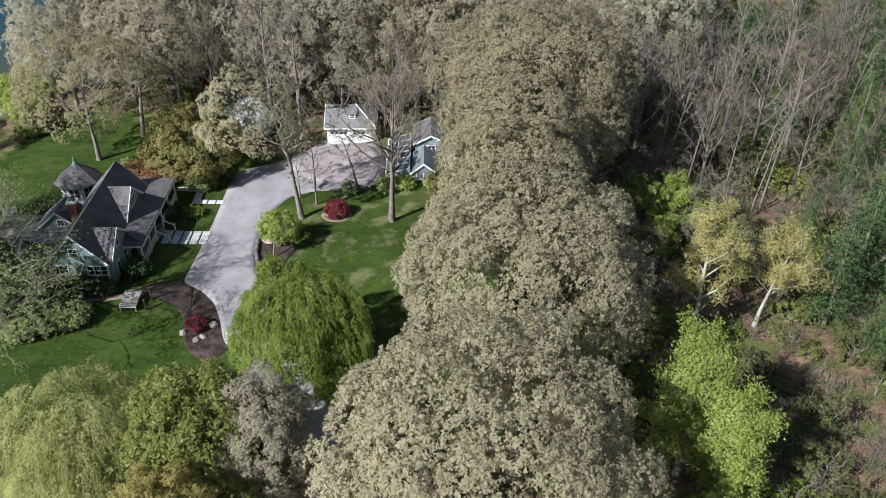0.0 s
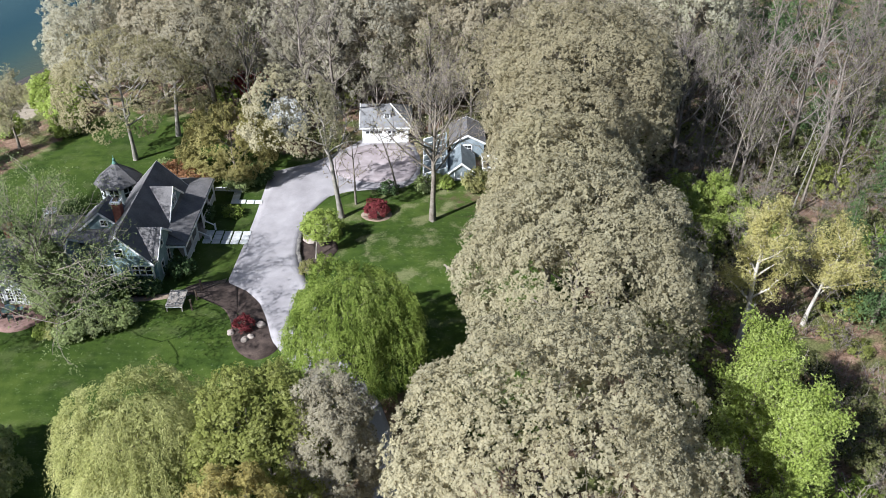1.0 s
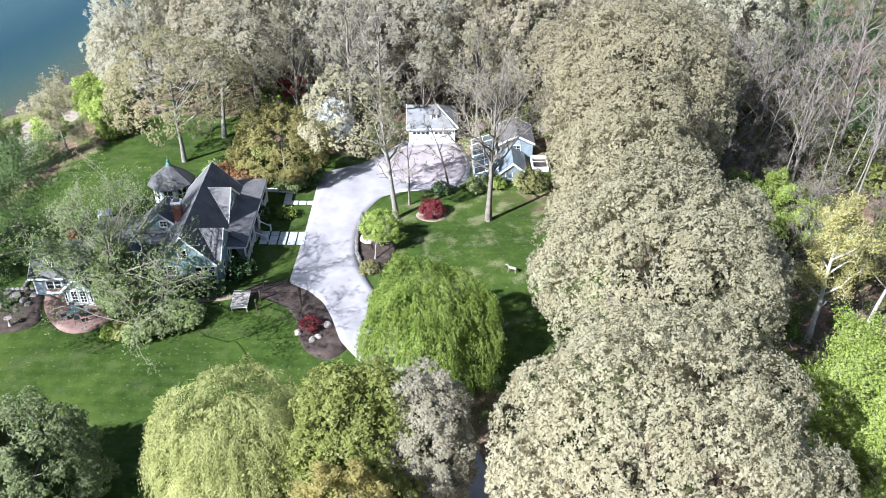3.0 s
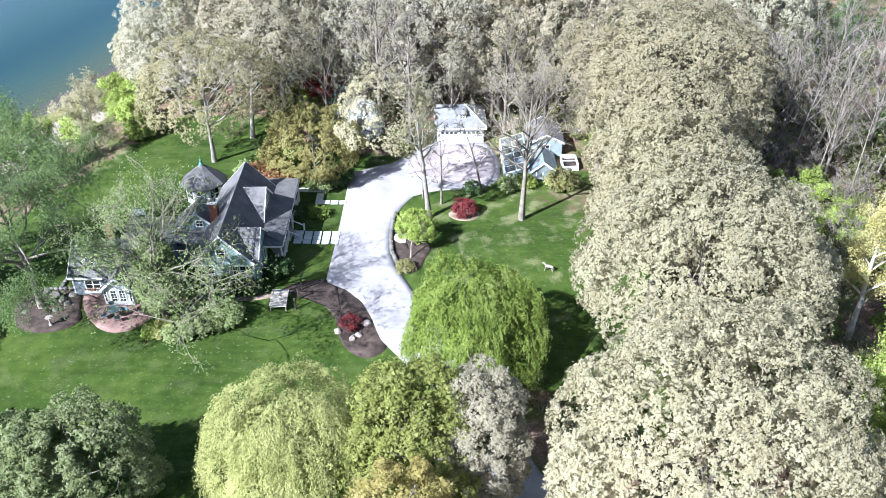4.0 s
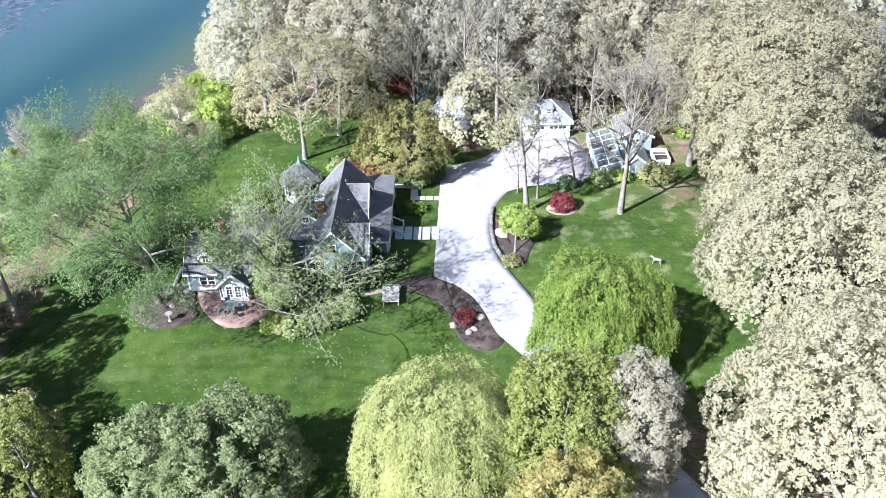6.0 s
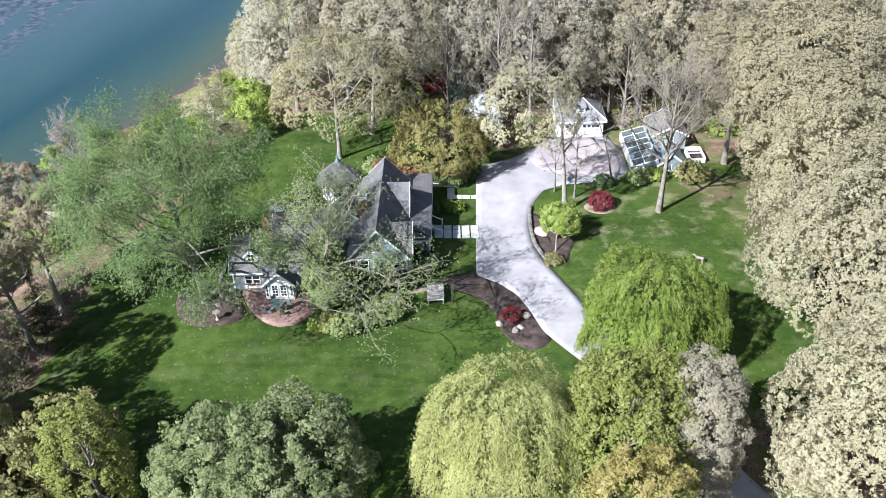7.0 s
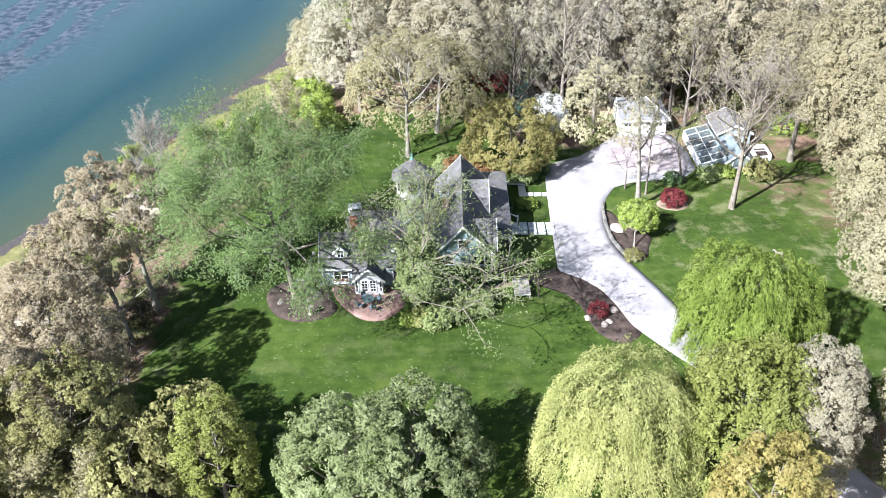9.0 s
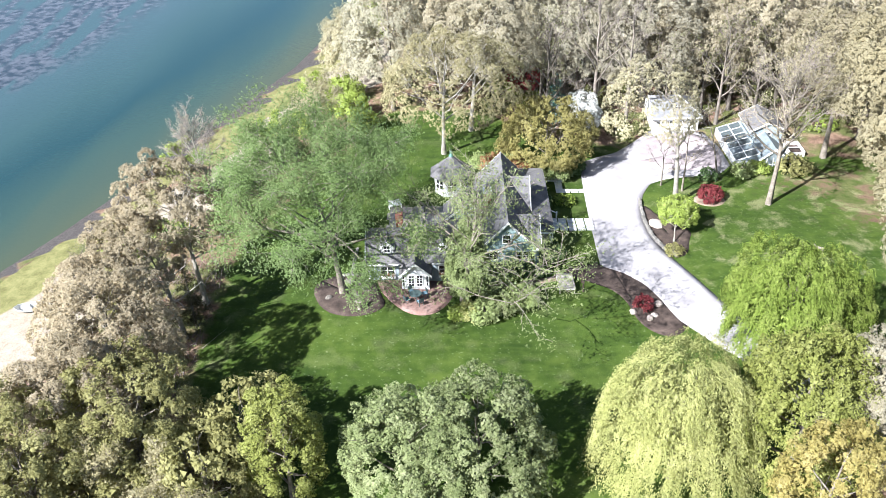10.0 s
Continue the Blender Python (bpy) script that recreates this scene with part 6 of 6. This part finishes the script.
tree("thicket_tree", -68.8, 60.6, 11.5, 4.6, "olive", label="bushy tree in olive young leaf", clear=0.1, dens=1.8, size=0.14, lobe=0.9)
tree("oak_tree", -63.6, 63.6, 12.0, 4.4, "shore", label="oak in tan catkin at the shore wood", clear=0.12, dens=2.0, size=0.13, lobe=0.9)
tree("thicket_tree", -59.2, 62.4, 11.5, 4.8, "olive", label="bushy tree in olive young leaf", clear=0.1, dens=2.0, size=0.14, lobe=1.0)
tree("elm_tree", -64.6, 106.0, 11.5, 4.2, "pale", "bare", label="leafless grey-lilac tree on the bank", clear=0.12, dens=0.35, size=0.12, limbs=28, twigs=22, rise=0.9, bark=BARK_LIGHT)
tree("oak_tree", 10.0, 111.0, 19.0, 6.0, "tan", label="oak with tan catkins above the glasshouse", clear=0.45, dens=1.4, size=0.15, gaps=0.2)
tree("maple_tree", 27.3, 79.5, 15.6, 3.0, "yellow", "airy", label="maple in bright yellow bloom at the wood's edge", clear=0.28, dens=1.0, bark=BARK_PALE, size=0.13, limbs=14, puff=0.09, rise=0.7)
tree("maple_tree", 33.9, 82.0, 10.5, 3.2, "yellow", "airy", label="leaning maple in yellow bloom", clear=0.35, dens=1.0, bark=BARK_PALE, lean=(2.0, 0.5), size=0.13, limbs=12, puff=0.09)
tree("birch_tree", 22.6, 64.4, 14.6, 3.0, "lime", "airy", label="tall birch in bright lime-green leaf", clear=0.05, dens=1.4, size=0.125, limbs=28, rise=0.9, puff=0.1)
tree("birch_tree", 24.6, 60.6, 12.6, 2.8, "lime", "airy", label="tall birch in bright lime-green leaf", clear=0.05, dens=1.4, size=0.125, limbs=26, rise=0.9, puff=0.1)

for x, y, h_, r in ((45.0, 78.0, 9.5, 4.2), (50.5, 97.0, 8.5, 4.2), (54.5, 112.0, 13.0, 4.4), (44.5, 70.5, 6.5, 3.0)):
    tree("pine_tree", x, y, h_, r, "pine_light", "conifer", label="spreading light green pine at the edge of the wood", size=0.2, group="pines at the wood's edge")

tree("holly_tree", 26.2, 97.6, 7.0, 2.8, "lime", label="bright green bushy tree at the wood's edge", clear=0.1, dens=2.2, size=0.15, lobe=0.7)
for x, y, r, k in ((-73.0, 97.5, 1.6, "olive"), (-71.0, 93.0, 1.8, "lime"), (-69.0, 89.0, 1.6, "olive"), (-70.0, 100.5, 1.3, "olive"), (-66.0, 96.5, 1.8, "lime"), (-68.5, 84.0, 1.5, "olive")):
    shrub("beach_shrub", x, y, r * 1.5, r, k, "yellow-green shrub at the foot of the bank", 480, 0.2, group="shrubs along the beach")

# ---------------------------------------------------------------- the woods: a few grown forms, copied with other turns and sizes
FORMS = {
    "oak": [tree("oak_tree", 40, 150, 19, 6.5, "haze_tan", label="woodland oak with tan spring catkins", clear=0.15, dens=0.8, size=0.17, lobe=1.25, count=95, group="woodland trees"),
            tree("oak_tree", -40, 150, 18, 6.0, "wood_cream", label="woodland oak with cream spring catkins", clear=0.15, dens=0.8, size=0.17, lobe=1.2, count=90, group="woodland trees")],
    "bare": [tree("bare_tree", 45, 130, 17, 5.0, "tan", "bare", label="bare grey woodland tree", clear=0.3, dens=0.0, limbs=12, twigs=9, rise=0.9, bark=BARK_WOOD, group="woodland trees"),
             tree("bare_tree", 52, 118, 15, 4.5, "brush", "bare", label="bare grey woodland tree with a few young leaves", clear=0.25, dens=0.35, limbs=12, twigs=9, rise=0.9, bark=BARK_WOOD, group="woodland trees")],
    "pole": [tree("bare_tree", 36, 112, 19, 3.2, "tan", "bare", label="tall thin leaning woodland tree with a pale trunk", clear=0.5, dens=0.0, limbs=9, twigs=6, rise=1.0, lean=(2.4, -0.8), trunk_r=0.17, bark=BARK, group="woodland trees"),
             tree("bare_tree", 39, 117, 17, 2.6, "tan", "bare", label="tall thin leaning woodland tree with a pale trunk", clear=0.55, dens=0.0, limbs=8, twigs=6, rise=1.2, lean=(1.6, -1.0), trunk_r=0.14, bark=BARK_LIGHT, group="woodland trees")],
    "brush": [tree("thicket_shrub", 31, 104, 6.5, 3.4, "brush", "bare", label="leafless mauve-grey thicket shrub", clear=0.05, dens=0.25, limbs=12, twigs=11, rise=1.1, trunk_r=0.07, bark=BARK_WOOD, size=0.13, group="woodland thicket", category="shrub"),
              tree("thicket_shrub", 34, 107, 5.0, 3.2, "tan", "bare", label="leafless mauve-grey thicket shrub", clear=0.05, dens=0.12, limbs=11, twigs=11, rise=0.9, trunk_r=0.06, bark=BARK_WOOD, size=0.12, group="woodland thicket", category="shrub")],
    "pine": [tree("pine_tree", 47, 88, 13, 4.0, "pine", "conifer", label="dark green pine in the wood", size=0.26, group="woodland trees")],
    "lime": [tree("young_tree", 30, 98, 6, 2.6, "lime", "airy", label="small tree in thin yellow-green leaf", clear=0.1, dens=1.3, size=0.13, group="woodland trees")],
    "bush": [tree("woodland_shrub", 29, 93, 2.6, 1.9, "brush", label="rounded olive-brown woodland shrub", clear=0.1, dens=0.6, size=0.19, lobe=0.45, count=40, group="woodland shrubs", category="shrub"),
             tree("woodland_shrub", 33, 92, 2.2, 1.7, "maple", label="rounded green woodland shrub", clear=0.1, dens=0.6, size=0.19, lobe=0.4, count=40, group="woodland shrubs", category="shrub"),
             tree("woodland_shrub", 37, 96, 3.0, 1.6, "brush", "airy", label="thin brownish woodland shrub", clear=0.08, dens=0.3, size=0.16, limbs=6, group="woodland shrubs", category="shrub"),
             tree("woodland_shrub", 41, 93, 1.8, 2.0, "weep", label="low spreading bright green woodland shrub", clear=0.1, dens=0.6, size=0.19, lobe=0.4, count=40, group="woodland shrubs", category="shrub")],
    "olive": [tree("thicket_tree", -58, 60, 7.5, 3.2, "olive", label="bushy tree in olive young leaf", clear=0.08, dens=0.8, size=0.22, group="woodland trees"),
              tree("thicket_tree", -54, 54, 7.0, 3.2, "olivecream", "airy", label="thin bushy tree in yellowish green leaf", clear=0.1, dens=0.8, size=0.15, group="woodland trees")],
}


def grow(kind, x, y, scale, k=0):
    src = FORMS[kind][k % len(FORMS[kind])]
    o = copy_thing(src, pose(x, y, H(x, y) - 0.05, 0, 0, rng.random() * (70 if kind == "pole" else 360)))
    o.scale = (scale * (0.9 + 0.2 * rng.random()), scale * (0.9 + 0.2 * rng.random()), scale)
    return o


spots = [(-22.5, 165), (-20.8, 158), (-19.5, 151), (-18.0, 144), (-21.2, 123.6), (-18.5, 120.5), (-24.7, 133), (-11.5, 143), (-11.5, 138), (-12.0, 133), (-14.5, 147)]      # a gap in the wood


def scatter(kind, x0, x1, y0, y1, n, s0=0.8, s1=1.15, gap=4.0):
    made = tries = 0
    while made < n and tries < n * 30:
        tries += 1
        x, y = x0 + (x1 - x0) * rng.random(), y0 + (y1 - y0) * rng.random()
        if inland(x, y) < 24 or any((x - a) ** 2 + (y - b_) ** 2 < gap * gap for a, b_ in spots):
            continue
        spots.append((x, y))
        grow(kind, x, y, s0 + (s1 - s0) * rng.random(), made)
        made += 1


scatter("oak", -30, 2, 126, 142, 15, gap=4.8)
scatter("oak", -48, 34, 127, 152, 22, gap=5.8)
scatter("oak", 16, 26, 112, 130, 3, gap=5.5)
scatter("pole", 28, 62, 100, 130, 17, 0.7, 1.0, gap=2.4)
scatter("bare", 20, 66, 104, 146, 42, gap=3.2)
scatter("bare", -24, 10, 120, 150, 24, gap=3.0)
scatter("pine", 40, 58, 74, 104, 12, 0.6, 1.0, gap=3.6)
scatter("pine", 46, 66, 104, 126, 6, 0.7, 1.1, gap=4)
scatter("oak", 2, 18, 119, 130, 5, 0.75, 0.95, gap=4.5)
scatter("pine", 18, 74, 134, 158, 14, 0.9, 1.3, gap=4.5)
scatter("pine", 54, 66, 84, 118, 8, 0.7, 1.1, gap=4)
scatter("lime", 24, 38, 88, 104, 4, 0.7, 1.0, gap=3)
for x, y, k in ((-2.0, 131.5, 0.9), (4.5, 134.0, 0.95), (1.0, 140.0, 1.0), (-6.0, 138.0, 0.9), (9.0, 140.0, 1.0)):
    grow("oak", x, y, k, int(abs(x)))
spots = spots[:11] + [(22.3, 65.0), (25.0, 60.5), (27.3, 79.5), (33.9, 82.0)]
scatter("brush", 18, 26, 84, 108, 14, 0.7, 1.2, gap=2.4)
scatter("brush", 24, 60, 84, 124, 44, 0.7, 1.2, gap=2.6)
scatter("brush", -24, 18, 122, 134, 16, 0.7, 1.1, gap=2.6)
scatter("brush", 28, 50, 58, 84, 12, 0.4, 0.8, gap=3)
scatter("bush", 17, 24, 66, 90, 16, 0.7, 1.3, gap=2.0)
scatter("bush", 20, 50, 54, 100, 62, 0.6, 1.3, gap=2.0)
scatter("bush", 22, 60, 100, 125, 34, 0.8, 1.5, gap=2.2)
scatter("bush", -30, 20, 119, 134, 16, 0.6, 1.2, gap=2.5)


# ---------------------------------------------------------------- undergrowth, brush and fallen twigs
def undergrowth(name, areas, leafkind, label, leafy=1.0, size=0.3, rise=1.4):
    """Low brush over rectangles (x0, x1, y0, y1, clumps)."""
    lp, ln, ta, tb = [], [], [], []
    for x0, x1, y0, y1, n in areas:
        c = np.stack([x0 + (x1 - x0) * rng.random(n), y0 + (y1 - y0) * rng.random(n)], 1)
        c = c[(inland(c[:, 0], c[:, 1]) > 20) & (lawn_amount(c[:, 0], c[:, 1]) < 0.4)]
        z = land(c[:, 0], c[:, 1])
        h_ = rise * (0.5 + rng.random(len(c)) ** 2 * 1.6)
        for (x, y), zz, hh in zip(c, z, h_):
            k = int(9 * leafy)
            q = rng.normal(size=(k, 3)) * [hh * 0.45, hh * 0.45, 0]
            q[:, 2] = hh * (0.25 + 0.75 * rng.random(k))
            lp.append(q + [x, y, zz])
            ln.append(rng.normal(size=(k, 3)) + [0, 0, 0.8])
            m = 10
            a = rng.normal(size=(m, 3)) * [hh * 0.3, hh * 0.3, 0] + [x, y, zz]
            ta.append(a)
            tb.append(a + rng.normal(size=(m, 3)) * [hh * 0.5, hh * 0.5, 0] + np.stack([np.zeros(m), np.zeros(m), hh * (0.5 + rng.random(m))], 1))
    v, q = tuft_blades(np.concatenate(lp), unit(np.concatenate(ln)), size, 4)
    me = mesh_from(name, v, q)
    me.materials.append(LEAF[leafkind])
    tagged(new(name, me), label, "undergrowth", kind="stuff")
    a, b_ = np.concatenate(ta), np.concatenate(tb)
    me = twig_mesh("brushwood", list(zip(a, b_, np.full(len(a), 0.03))))
    me.materials.append(TWIG)
    tagged(new("brushwood", me), "grey-brown leafless brushwood of the woods", "undergrowth", kind="stuff")


undergrowth("undergrowth", [(16, 60, 52, 110, 800), (18, 70, 110, 150, 350), (-48, 20, 121, 155, 350), (-75, -52, 48, 92, 420), (-2, 20, 45, 72, 120)], "brush",
            "low green and brown woodland undergrowth", 1.6, 0.17, 1.2)
for x, y, k in ((-74.5, 91.5, 0.55), (-73.0, 88.0, 0.5), (-71.5, 96.5, 0.5), (-75.0, 95.0, 0.4)):
    grow("brush", x, y, k)
scatter("bare", 30, 60, 60, 100, 16, 0.35, 0.7, gap=4)
scatter("pine", 44, 52, 52, 74, 4, 0.35, 0.6, gap=4)
scatter("olive", -68, -49, 50, 66, 9, 0.7, 1.15, gap=3.2)
tree("cedar_tree", -66.4, 69.3, 9.0, 2.5, "cedar", "conifer", label="dark brownish cedar at the shore wood", size=0.24)
tree("cedar_tree", -69.6, 66.2, 7.0, 2.3, "cedar", "conifer", label="dark brownish cedar at the shore wood", size=0.24)

for x, y, h_, r, kind, form in ((-52.0, 118.5, 9.0, 3.4, "tan", "airy"), (-49.5, 137.0, 12.0, 4.0, "cream", "dome"), (-51.0, 148.0, 11.0, 4.0, "tan", "airy"),
                                (-48.0, 158.0, 11.0, 4.0, "lime", "dome"), (-57.0, 112.0, 7.0, 2.6, "lime", "airy"), (-67.6, 108.0, 9.0, 1.8, "lime", "airy")):
    tree("bank_tree", x, y, h_, r, kind, form, label="small tree in thin spring leaf on the bank", clear=0.2, dens=0.9, size=0.17, group="trees on the bank")


def far_cabin(x, y):
    """A small white boat house beyond the first trees."""
    z = H(x, y)
    c = thing("boat_house", x, y, z, 18, "small white boat house beyond the trees", "shed")
    part("wall", prism([(-1.8, -0.3), (1.8, -0.3), (1.8, 2.3), (0, 3.5), (-1.8, 2.3)], 1, -2.2, 2.2), WHITE_SIDING, c)
    gable(c, -1.8, 1.8, -2.2, 2.2, 2.3, 3.5, "y", ROOF_PALE, over=0.25)
    window(c, "y", 0, 1.2, 1.2, 1.0, 2, 2, -2.2, -1)


far_cabin(-22.5, 168.0)
